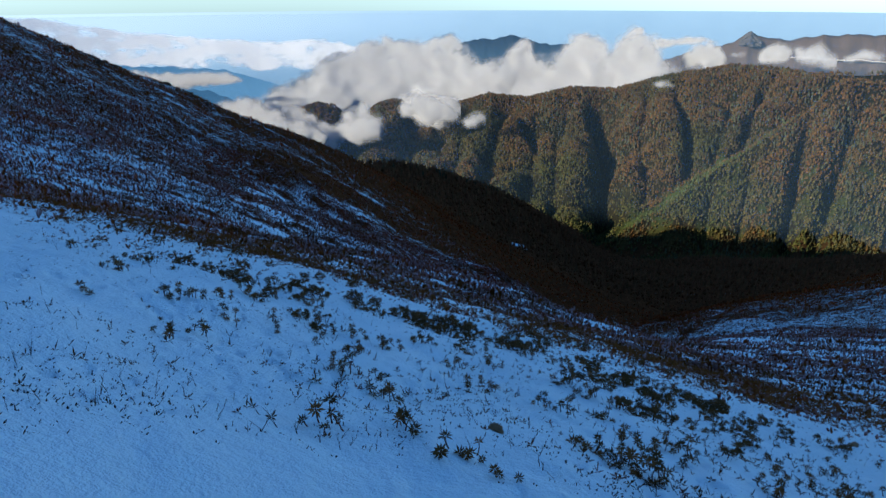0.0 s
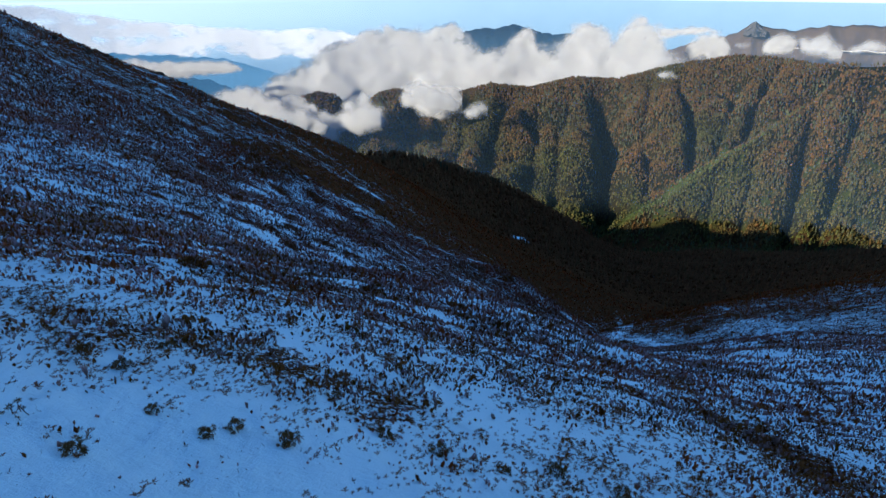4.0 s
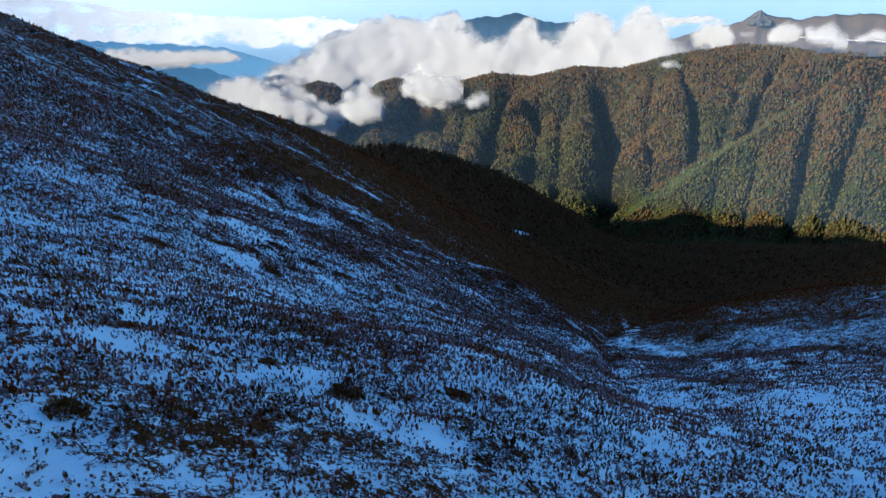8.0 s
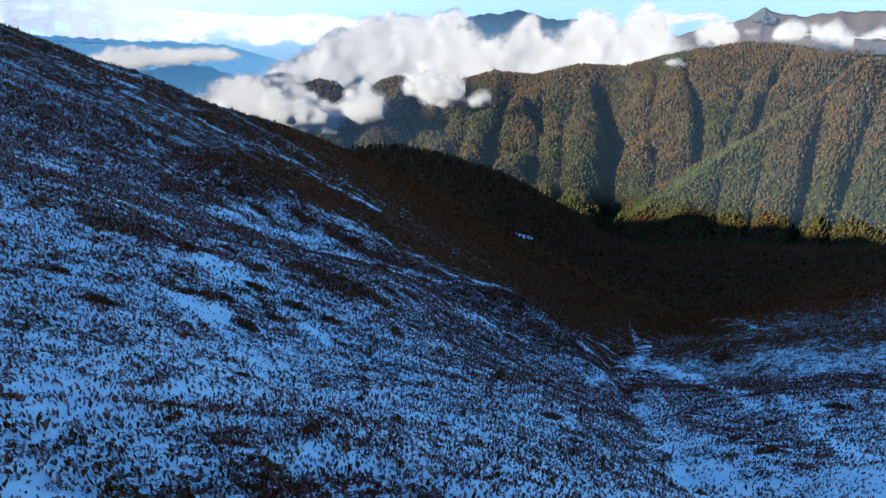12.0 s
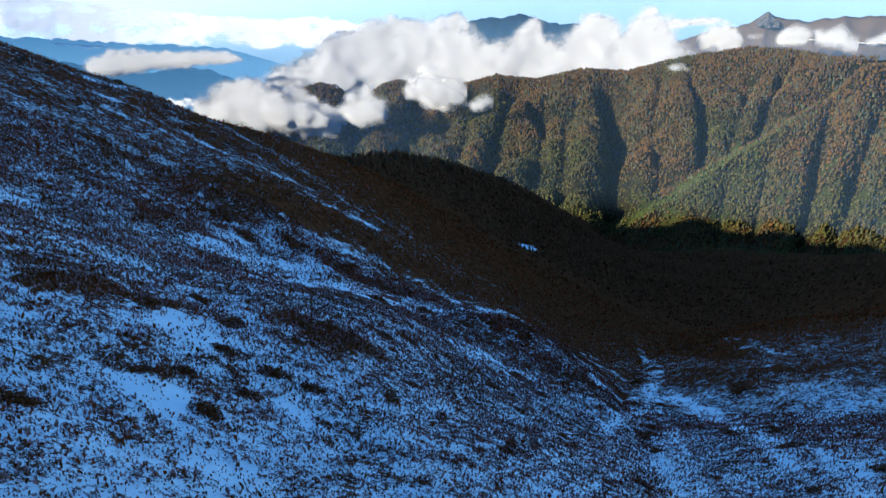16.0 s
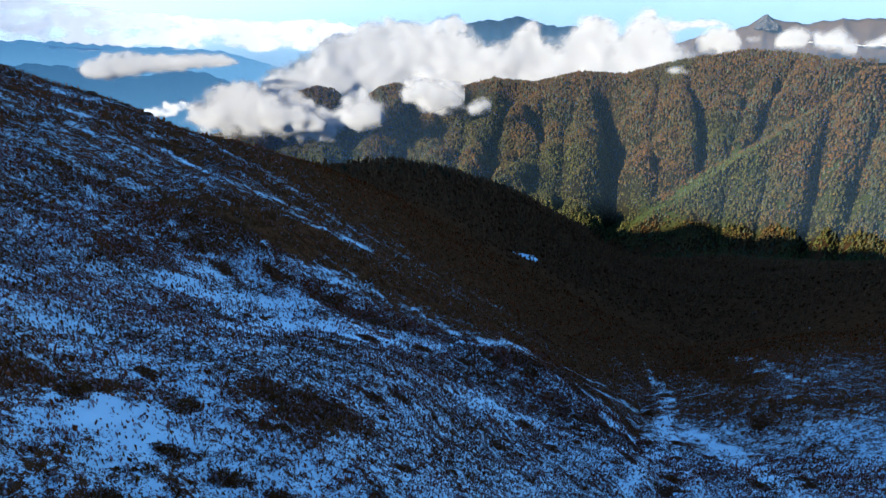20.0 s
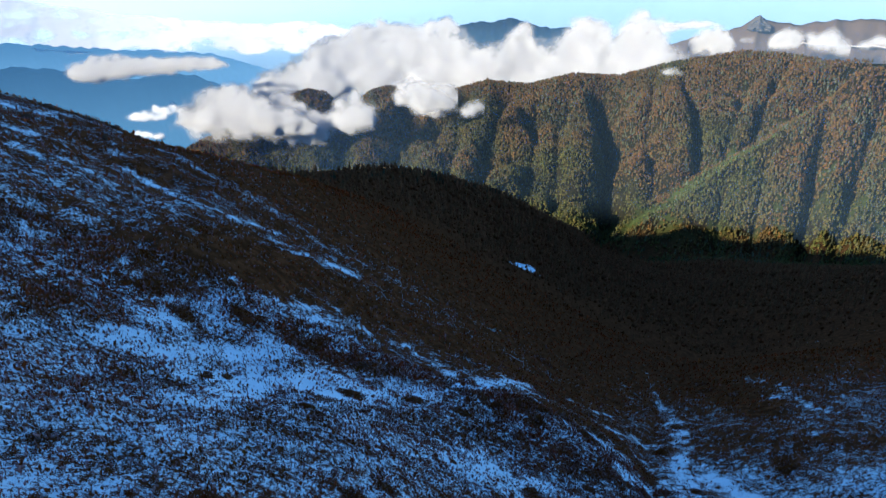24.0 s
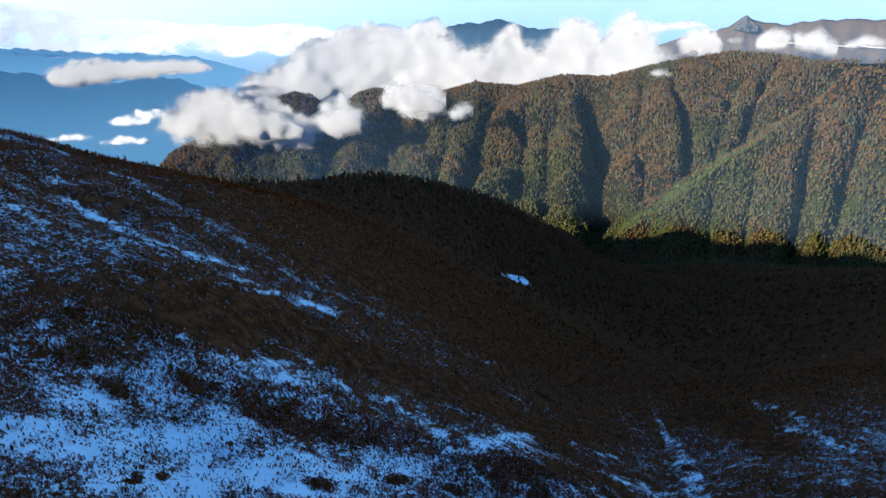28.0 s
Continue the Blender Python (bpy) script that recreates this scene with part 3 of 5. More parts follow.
def cloud_material(name, low, high, most, thick=True, passing=0.35, colour=VAPOUR):
    """Sunlit vapour: light spreads inside it, and it thins out where it is less dense."""
    m, nodes, links, bsdf = material(name)
    place = nodes.new("ShaderNodeNewGeometry").outputs["Position"]
    dense = nodes.new("ShaderNodeAttribute")
    dense.attribute_name = "dense"
    bsdf.inputs["Base Color"].default_value = (*colour, 1)
    bsdf.inputs["Roughness"].default_value, bsdf.inputs["Specular IOR Level"].default_value = 1.0, 0.0
    deep = nodes.new("ShaderNodeMapRange")
    deep.inputs[1].default_value, deep.inputs[2].default_value, deep.inputs[4].default_value = 0.25, 0.7, 1.0
    links.new(dense.outputs["Fac"], deep.inputs[0])
    if thick:
        links.new(deep.outputs[0], bsdf.inputs["Subsurface Weight"])
    bsdf.inputs["Subsurface Scale"].default_value = 60.0
    bsdf.inputs["Subsurface Radius"].default_value = (1, 1, 1)
    glow, body = nodes.new("ShaderNodeBsdfTranslucent"), nodes.new("ShaderNodeMixShader")
    glow.inputs[0].default_value = (*colour, 1)
    body.inputs[0].default_value = 0.12 if thick else passing
    links.new(bsdf.outputs[0], body.inputs[1])
    links.new(glow.outputs[0], body.inputs[2])
    # vapour has no true surface: its normals are bent towards the sun to lift its shade
    sunward = nodes.new("ShaderNodeVectorMath")
    sunward.operation = "MULTIPLY_ADD"
    sunward.inputs[1].default_value, sunward.inputs[2].default_value = (0.68, 0.68, 0.68), tuple(0.32 * k for k in (TO_SUN + Vector((0, 0, 0.45))).normalized())
    links.new(nodes.new("ShaderNodeNewGeometry").outputs["Normal"], sunward.inputs[0])
    unit = nodes.new("ShaderNodeVectorMath")
    unit.operation = "NORMALIZE"
    links.new(sunward.outputs[0], unit.inputs[0])
    links.new(unit.outputs[0], bsdf.inputs["Normal"])
    n = noise_node(nodes, links, place, 0.011, 8, 0.66)
    n = maths(nodes, links, "MULTIPLY", maths(nodes, links, "SUBTRACT", n, 0.5), 1.7)
    r = nodes.new("ShaderNodeMapRange")
    r.interpolation_type = "SMOOTHSTEP"
    r.inputs[1].default_value, r.inputs[2].default_value, r.inputs[4].default_value = low, high, most
    links.new(maths(nodes, links, "ADD", dense.outputs["Fac"], n), r.inputs[0])
    clear, veil = nodes.new("ShaderNodeBsdfTransparent"), nodes.new("ShaderNodeMixShader")
    links.new(r.outputs[0], veil.inputs[0])
    links.new(clear.outputs[0], veil.inputs[1])
    links.new(body.outputs[0], veil.inputs[2])
    links.new(veil.outputs[0], nodes["Material Output"].inputs["Surface"])
    return m


def soften(field, rows, cols, times):
    """Evens a field over its neighbours."""
    g = field.reshape(rows, cols)
    for _ in range(times):
        g = np.pad(g, 1, mode="edge")
        g = (g[:-2] + 2 * g[1:-1] + g[2:]) / 4
        g = (g[:, :-2] + 2 * g[:, 1:-1] + g[:, 2:]) / 4
    return g.ravel()


def ball(level):
    bm = bmesh.new()
    bmesh.ops.create_icosphere(bm, subdivisions=level, radius=1.0)
    v = np.array([x.co[:] for x in bm.verts])
    f = np.array([[x.index for x in y.verts] for y in bm.faces])
    bm.free()
    return v, f


BALL2 = ball(3)
CLOUD = cloud_material("cloud_white", -0.4, 0.5, 1.0)
REAR = cloud_material("cloud_far_side", 0.2, 0.9, 1.0, False, 0.8)
MIST = cloud_material("cloud_thin", -0.35, 0.9, 0.7, False, 0.3, (0.6, 0.585, 0.57))
DECK = cloud_material("cloud_deck", -0.3, 0.5, 0.9, False, 0.1, (0.7, 0.685, 0.67))


def cloud(name, label, outline, r0, r1, size, count, squash=0.85, seed=0, group="valley clouds", stretch=1.0, mat=None, knob=1.0, crown=0.4, step=0.105, gaps=0.0, lying=False, turn=0.2):
    """Heaped swellings grown together into one body. outline: bearing, lowest and highest point, station by station."""
    az = np.array([o[0] for o in outline], float)
    low, high = np.array([o[1] for o in outline], float), np.array([o[2] for o in outline], float)
    rs = np.random.RandomState(100 + seed)
    heart = count
    count = heart + int(crown * heart)
    q = az[0] + (az[-1] - az[0]) * np.concatenate([(np.arange(n) + rs.uniform(0, 1, n)) / n for n in (heart, count - heart)])
    lo, hi = np.interp(q, az, low), np.interp(q, az, high)
    s = np.minimum(size * rs.uniform(0.5, 1.2, count), np.maximum(6, (hi - lo) * 0.55 / squash))
    s[heart:] *= rs.uniform(0.28, 0.5, count - heart)
    k = rs.uniform(0, 1, count)
    k[heart:] = 1
    z = lo + s * squash + (hi - lo - 2 * s * squash).clip(0) * k
    r = r0 + (r1 - r0) * (0.15 + 0.85 * k) * rs.uniform(0.6, 1, count)
    # the field of directions over which the body is drawn out
    rm = 0.5 * (r0 + r1)
    da = 2.0 * size * stretch / rm * 57.3
    cols = int((az[-1] - az[0] + da) / step) + 2
    rows = int((high.max() - low.min() + 1.4 * size) / (step * rm / 57.3)) + 2
    A, Z = np.meshgrid(np.linspace(az[0] - da / 2, az[-1] + da / 2, cols), np.linspace(low.min() - 0.7 * size, high.max() + 0.7 * size, rows))
    A, Z = A.ravel(), Z.ravel()
    u = np.radians(A) * rm
    wu, wz = u + 0.34 * size * stretch * fbm(u, Z * 1.6, 1.1 * size, 3, 300 + seed, 0.5), Z + 0.3 * size * squash * fbm(u + 900, Z * 1.6, 1.1 * size, 3, 310 + seed, 0.5)
    front, back, dense = np.zeros_like(A), np.zeros_like(A), np.full_like(A, -9.0)
    soft = 0.3 * size
    for n in range(count):
        d = np.hypot((wu - math.radians(q[n]) * rm) / (s[n] * stretch), (wz - z[n]) / (s[n] * squash))
        h = s[n] * np.where(d < 0.95, np.sqrt(np.clip(1 - d * d, 0, 1)), 0.31 - (d - 0.95) * 0.7)
        front += np.exp(np.clip((h - r[n] + r0) / soft, -60, 60))
        back += np.exp(np.clip((h + r[n] - r1) / soft, -60, 60))
        dense = np.maximum(dense, (1 - d) * min(1.0, 0.5 + s[n] / size))
    dense -= gaps * np.clip(fbm(u / (9 * size), Z / (1.1 * size), 1.0, 3, 330 + seed) + 0.05, 0, 1)
    front = r0 - soft * np.log(front + 1e-20)
    back = r1 + soft * np.log(back + 1e-20)
    swell = np.zeros_like(A)
    for m, a in ((0.9, 0.26), (0.45, 0.1), (0.22, 0.04)):
        swell += a * size * knob * np.abs(grain(wu / (m * size * stretch), wz / (m * size * squash), 320 + seed))
    front, back = np.minimum(front, r1 + size) - swell, np.maximum(back, r0 - size * 0.5) + 0.5 * swell
    front = r0 + 0.75 * (front - r0)
    # the body stands askew and leans back: its near end to the right, its top further off
    askew = 0.3 * (Z - low.min()) - turn * (u - np.radians(0.5 * (az[0] + az[-1])) * rm)
    front, back = front + askew, back + askew
    front, back, dense = (soften(k, rows, cols, n) for k, n in ((front, 9), (back, 9), (np.maximum(dense, -1.2), 6)))
    back = np.maximum(back, front + 5)
    if lying:                                       # a deck seen from above: it runs away from the viewer
        far = np.clip((Z - np.interp(A, az, low)) / (np.interp(A, az, high) - np.interp(A, az, low)), -0.1, 1.1)
        front = r0 + (r1 - r0) * far - 0.08 * np.clip(r1 - front, 0, None) - 0.6 * swell
        back = front + 40
    grid = grid_faces(rows, cols)
    keep = grid[(dense[grid] > -0.95).any(1)]
    used = np.unique(keep)
    slot = np.zeros(len(A), int)
    slot[used] = np.arange(len(used))
    f = slot[keep]
    v = polar(A[used], front[used], Z[used])
    closed = mat is None
    if closed:
        v = np.concatenate([v, polar(A[used], back[used], Z[used])])
        f = np.concatenate([f, f[:, ::-1] + len(used)])
    ob = mesh_object(name, v, f, mat or CLOUD)
    if closed:
        ob.data.materials.append(REAR)
        ob.data.polygons.foreach_set("material_index", np.repeat([0, 1], len(f) // 2).astype(np.int32))
    float_attribute(ob, "dense", np.tile(dense[used], 2 if closed else 1))
    return tagged(ob, label, "cloud", group)


cloud("cumulus_cloud", "large sunlit white cumulus bank lying against the mountain", [(-22.6, -655, -625), (-21.1, -705, -546), (-19.5, -710, -483), (-18.1, -705, -466), (-16.8, -695, -500), (-14.9, -680, -555), (-13.2, -660, -590), (-11.6, -650, -620)],
      2960, 3200, 85, 52, seed=1, knob=0.35, turn=0.45)
cloud("cumulus_cloud", "sunlit white cloud lobe resting on the wooded slope", [(-15.6, -700, -560), (-14.5, -735, -505), (-13.2, -738, -520), (-12.1, -738, -575), (-10.6, -725, -600), (-9.5, -705, -555), (-8.5, -690, -500), (-7.4, -670, -490), (-6.4, -640, -560)], 2900, 3050, 52, 34, seed=16, knob=0.35, turn=0.35)
cloud("cloud_shred", "soft white cloud spilling over the wooded crest", [(-3.2, -540, -470), (-1.6, -630, -470), (-0.4, -650, -480), (0.6, -600, -500)], 3020, 3150, 60, 14, seed=19)
cloud("cloud_shred", "soft white cloud drifting across the wooded knolls", [(-3.6, -560, -470), (-2.4, -600, -450), (-1.0, -600, -460), (0.6, -570, -500)], 2870, 2930, 42, 15, seed=33, mat=CLOUD)
cloud("cumulus_cloud", "tall sunlit white cumulus bank rising behind the wooded crest", [(-15.8, -660, -560), (-14.7, -690, -539), (-12.6, -720, -461), (-11.1, -720, -398), (-9.6, -720, -351), (-7.0, -700, -279), (-4.5, -700, -267), (-1.5, -680, -258), (0.5, -660, -242), (1.5, -650, -325),
      (4.0, -640, -372), (5.8, -640, -380), (6.5, -640, -320), (7.4, -640, -232), (8.3, -640, -335), (10.1, -640, -400), (11.4, -620, -281), (13.2, -610, -212), (14.6, -600, -350), (15.7, -590, -300), (16.5, -580, -240), (17.3, -580, -185), (18.7, -540, -310), (19.8, -500, -425)],
      3480, 4000, 115, 190, seed=2, knob=0.6)
cloud("cloud_spire", "tall white cloud tower rising from the cumulus bank", [(6.7, -440, -330), (7.4, -440, -225), (8.1, -440, -340)], 3900, 4000, 45, 10, 1.2, seed=20, group="cloud towers")
cloud("cloud_spire", "tall white cloud tower rising from the cumulus bank", [(16.2, -440, -250), (17.3, -450, -176), (18.4, -450, -290)], 3800, 3900, 62, 12, 1.2, seed=21, group="cloud towers")
cloud("cloud_spire", "tall white cloud tower rising from the cumulus bank", [(11.6, -460, -280), (13.1, -450, -203), (14.2, -450, -310)], 3800, 3900, 62, 12, 1.1, seed=22, group="cloud towers")
cloud("lens_cloud", "long flat white cloud above the hazy valley", [(-29.9, -510, -477), (-29.0, -532, -418), (-27.9, -538, -390), (-26.6, -523, -389), (-24.2, -496, -404), (-21.5, -472, -404), (-19.2, -453, -419), (-18.0, -446, -430)], 3700, 3760, 50, 48, 0.6, seed=3, stretch=1.5, knob=0.4, turn=0.5)
cloud("small_cloud", "small white puff low over the hazy valley", [(-26.6, -759, -718), (-24.8, -764, -656), (-23.4, -754, -654), (-21.8, -727, -693)], 3800, 3860, 36, 16, 0.6, seed=4, mat=DECK, turn=0.5)
cloud("small_cloud", "small white puff low over the hazy valley", [(-31.4, -814, -782), (-29.6, -814, -759), (-27.8, -809, -771)], 3800, 3860, 28, 10, 0.6, seed=5, mat=DECK, turn=0.5)
cloud("small_cloud", "small thin white puff low over the hazy valley", [(-28.6, -854, -823), (-26.4, -854, -800), (-24.6, -845, -814)], 3800, 3860, 30, 10, 0.6, seed=6, mat=DECK, turn=0.5)
cloud("cloud_puff", "white puff drifting over the mountain crest", [(21.9, -420, -330), (22.9, -430, -262), (23.7, -430, -270), (24.5, -420, -330)], 3950, 4050, 46, 12, 1.1, seed=7, group="drifting puffs")
cloud("cloud_puff", "small ragged white puff before the brown mountain", [(25.0, -345, -320), (25.9, -350, -310)], 3950, 4000, 20, 5, 1.0, seed=23, group="drifting puffs", mat=MIST)
cloud("cloud_puff", "ragged white puff drifting before the brown mountain", [(27.3, -370, -330), (27.9, -380, -275), (28.7, -375, -240), (29.3, -360, -320)], 3950, 4050, 36, 12, 1.2, seed=8, group="drifting puffs")
cloud("cloud_puff", "ragged thin puff drifting before the brown mountain", [(29.7, -330, -285), (30.6, -380, -275), (31.5, -375, -255), (32.2, -395, -330)], 3950, 4050, 38, 14, 1.0, seed=9, group="drifting puffs", mat=MIST)
cloud("cloud_puff", "thin puff drifting before the brown mountain", [(33.2, -350, -315), (34.4, -350, -265), (35.6, -350, -290)], 3950, 4050, 36, 9, 1.0, seed=10, group="drifting puffs", mat=MIST)
cloud("stratus_band", "far flat white cloud deck over the lowland", [(-46, -390, -80), (-39, -360, -90), (-35, -360, -110), (-31.5, -410, -160), (-27.8, -445, -215), (-23.5, -455, -265), (-20, -445, -278), (-16.7, -475, -308), (-14.3, -485, -312), (-12, -480, -300), (-9.6, -475, -325), (-6, -450, -335)],
      4330, 4800, 40, 430, 0.42, seed=11, stretch=2.6, group="far cloud decks", crown=0.5, knob=0.6, gaps=0.9, lying=True, mat=DECK)
cloud("stratus_band", "far white cloud bank beside the brown mountain", [(17.5, -380, -330), (19.0, -372, -305), (20.0, -362, -276), (22.4, -332, -268), (23.6, -320, -295)], 4560, 4640, 34, 22, 0.6, seed=25, stretch=1.5, group="far cloud decks")
cloud("stratus_band", "far thin line of cloud along the horizon", [(-44, -175, -122), (-31, -168, -132), (-22, -165, -138), (-10, -160, -128), (10, -158, -130), (42, -160, -132)], 4800, 4825, 13, 150, 0.42, seed=12, stretch=2.4, mat=MIST, group="far cloud decks", step=0.1)
cloud("mist_wisp", "thin wisp of mist hanging on the wooded slope", [(2.2, -600, -550), (3.6, -590, -510)], 2830, 2880, 30, 6, 0.9, seed=13, mat=MIST, group="mist wisps")
cloud("mist_wisp", "thin wisp of mist hanging on the wooded slope", [(19.4, -400, -365), (21.0, -395, -345)], 2900, 2940, 22, 5, 0.7, seed=14, mat=MIST, group="mist wisps")


# ---------------------------------------------------------------- scattered growth
def leafage(name, rough=0.9):
    """Leaves or needles in the tint that each plant carries, with a little variation from leaf to leaf."""
    m, nodes, links, bsdf = material(name)
    tint = nodes.new("ShaderNodeAttribute")
    tint.attribute_name = "tint"
    geo = nodes.new("ShaderNodeNewGeometry")
    n = noise_node(nodes, links, geo.outputs["Position"], 0.8, 3, 0.6)
    shade = ramp(nodes, [(0.3, (0.7, 0.7, 0.7)), (0.7, (1.25, 1.2, 1.1))])
    links.new(n, shade.inputs[0])
    mul = nodes.new("ShaderNodeMix")
    mul.data_type, mul.blend_type = "RGBA", "MULTIPLY"
    mul.inputs[0].default_value = 1.0
    links.new(tint.outputs["Color"], mul.inputs[6])
    links.new(shade.outputs[0], mul.inputs[7])
    links.new(mul.outputs[2], bsdf.inputs["Base Color"])
    bsdf.inputs["Roughness"].default_value = rough
    bsdf.inputs["Specular IOR Level"].default_value = 0.0
    return m


def scatter(name, template, where, size, turn, tint, mat, tall=None, tilt=0.0, rs=None, tips=None):
    """Many copies of a small triangle mesh joined in one: places, sizes, turns and tints."""
    v0, f0 = template
    n, k = len(where), len(v0)
    c, s = np.cos(turn)[:, None], np.sin(turn)[:, None]
    size = np.asarray(size)[:, None]
    tall = size if tall is None else np.asarray(tall)[:, None]
    x, y, z = v0[:, 0][None], v0[:, 1][None], v0[:, 2][None]
    v = np.stack([(c * x - s * y) * size, (s * x + c * y) * size, z * tall], -1)
    if tilt:
        v[..., 0] += z * tall * rs.normal(0, tilt, (n, 1))
        v[..., 1] += z * tall * rs.normal(0, tilt, (n, 1))
        v *= rs.uniform(0.82, 1.18, (n, k, 1))
    v = (v + where[:, None]).reshape(-1, 3)
    f = (f0[None] + (np.arange(n) * k)[:, None, None]).reshape(-1, 3)
    ob = mesh_object(name, v, f, mat, flat=True)
    col = ob.data.attributes.new("tint", "FLOAT_COLOR", "POINT")
    rgba = np.ones((n, k, 4), np.float32)
    rgba[..., :3] = tint[:, None]
    if tips is not None:                # (how much each corner is a tip, the tint of the tips)
        w = tips[0][None, :, None]
        rgba[..., :3] = tint[:, None] * (1 - w) + tips[1][:, None] * w
    col.data.foreach_set("color", rgba.ravel())
    return ob


def pick(rs, n, colours, weights, spread=0.27):
    """A tint for each of n plants from a few kinds, each varied a little."""
    c = np.array(colours)[rs.choice(len(colours), n, p=np.array(weights) / np.sum(weights))]
    return c * rs.uniform(1 - spread, 1 + spread, (n, 1)) * rs.uniform(0.94, 1.06, (n, 3))


def conifer_template(tiers, sides, seed, girth=0.2):
    rs = np.random.RandomState(seed)
    v, f = [], []
    for t in range(tiers):
        z0, z1 = 0.06 + 0.9 * t / tiers, min(1.0, 0.06 + 0.9 * (t + 1.55) / tiers)
        rad = girth * (1 - 0.8 * t / tiers)
        b = len(v)
        for k in range(sides):
            a = 2 * np.pi * (k + rs.uniform(-0.25, 0.25)) / sides + t
            q = rad * rs.uniform(0.65, 1.15)
            v.append((q * np.cos(a), q * np.sin(a), z0 - 0.03 * rs.uniform(0, 1)))
        v.append((0, 0, z1))
        f += [(b + k, b + (k + 1) % sides, b + sides) for k in range(sides)]
    return np.array(v), np.array(f)


def broadleaf_template(seed):
    """A rounded, lumpy crown."""
    rs = np.random.RandomState(seed)
    v, f = [(0, 0, 0.1), (rs.uniform(-0.06, 0.06), rs.uniform(-0.06, 0.06), 1.0)], []
    for z, q in ((0.34, 0.33), (0.7, 0.29)):
        for k in range(3):
            a = 2 * np.pi * (k + 0.5 * (z > 0.5) + rs.uniform(-0.3, 0.3)) / 3
            v.append((q * rs.uniform(0.75, 1.2) * np.cos(a), q * rs.uniform(0.75, 1.2) * np.sin(a), z + rs.uniform(-0.08, 0.08)))
    for k in range(3):
        n = (k + 1) % 3
        f += [(0, 2 + n, 2 + k), (2 + k, 2 + n, 5 + k), (2 + n, 5 + n, 5 + k), (5 + k, 5 + n, 1)]
    return np.array(v), np.array(f)


NEEDLES = leafage("forest_leaves")
AUTUMN = [(0.12, 0.066, 0.022), (0.106, 0.067, 0.025), (0.142, 0.07, 0.02), (0.09, 0.063, 0.028)]
GREEN = [(0.066, 0.068, 0.02), (0.08, 0.076, 0.022), (0.105, 0.086, 0.025)]
MEADOW = [(0.068, 0.088, 0.03), (0.08, 0.094, 0.032)]
FIR = [(0.046, 0.05, 0.026), (0.054, 0.054, 0.028)]


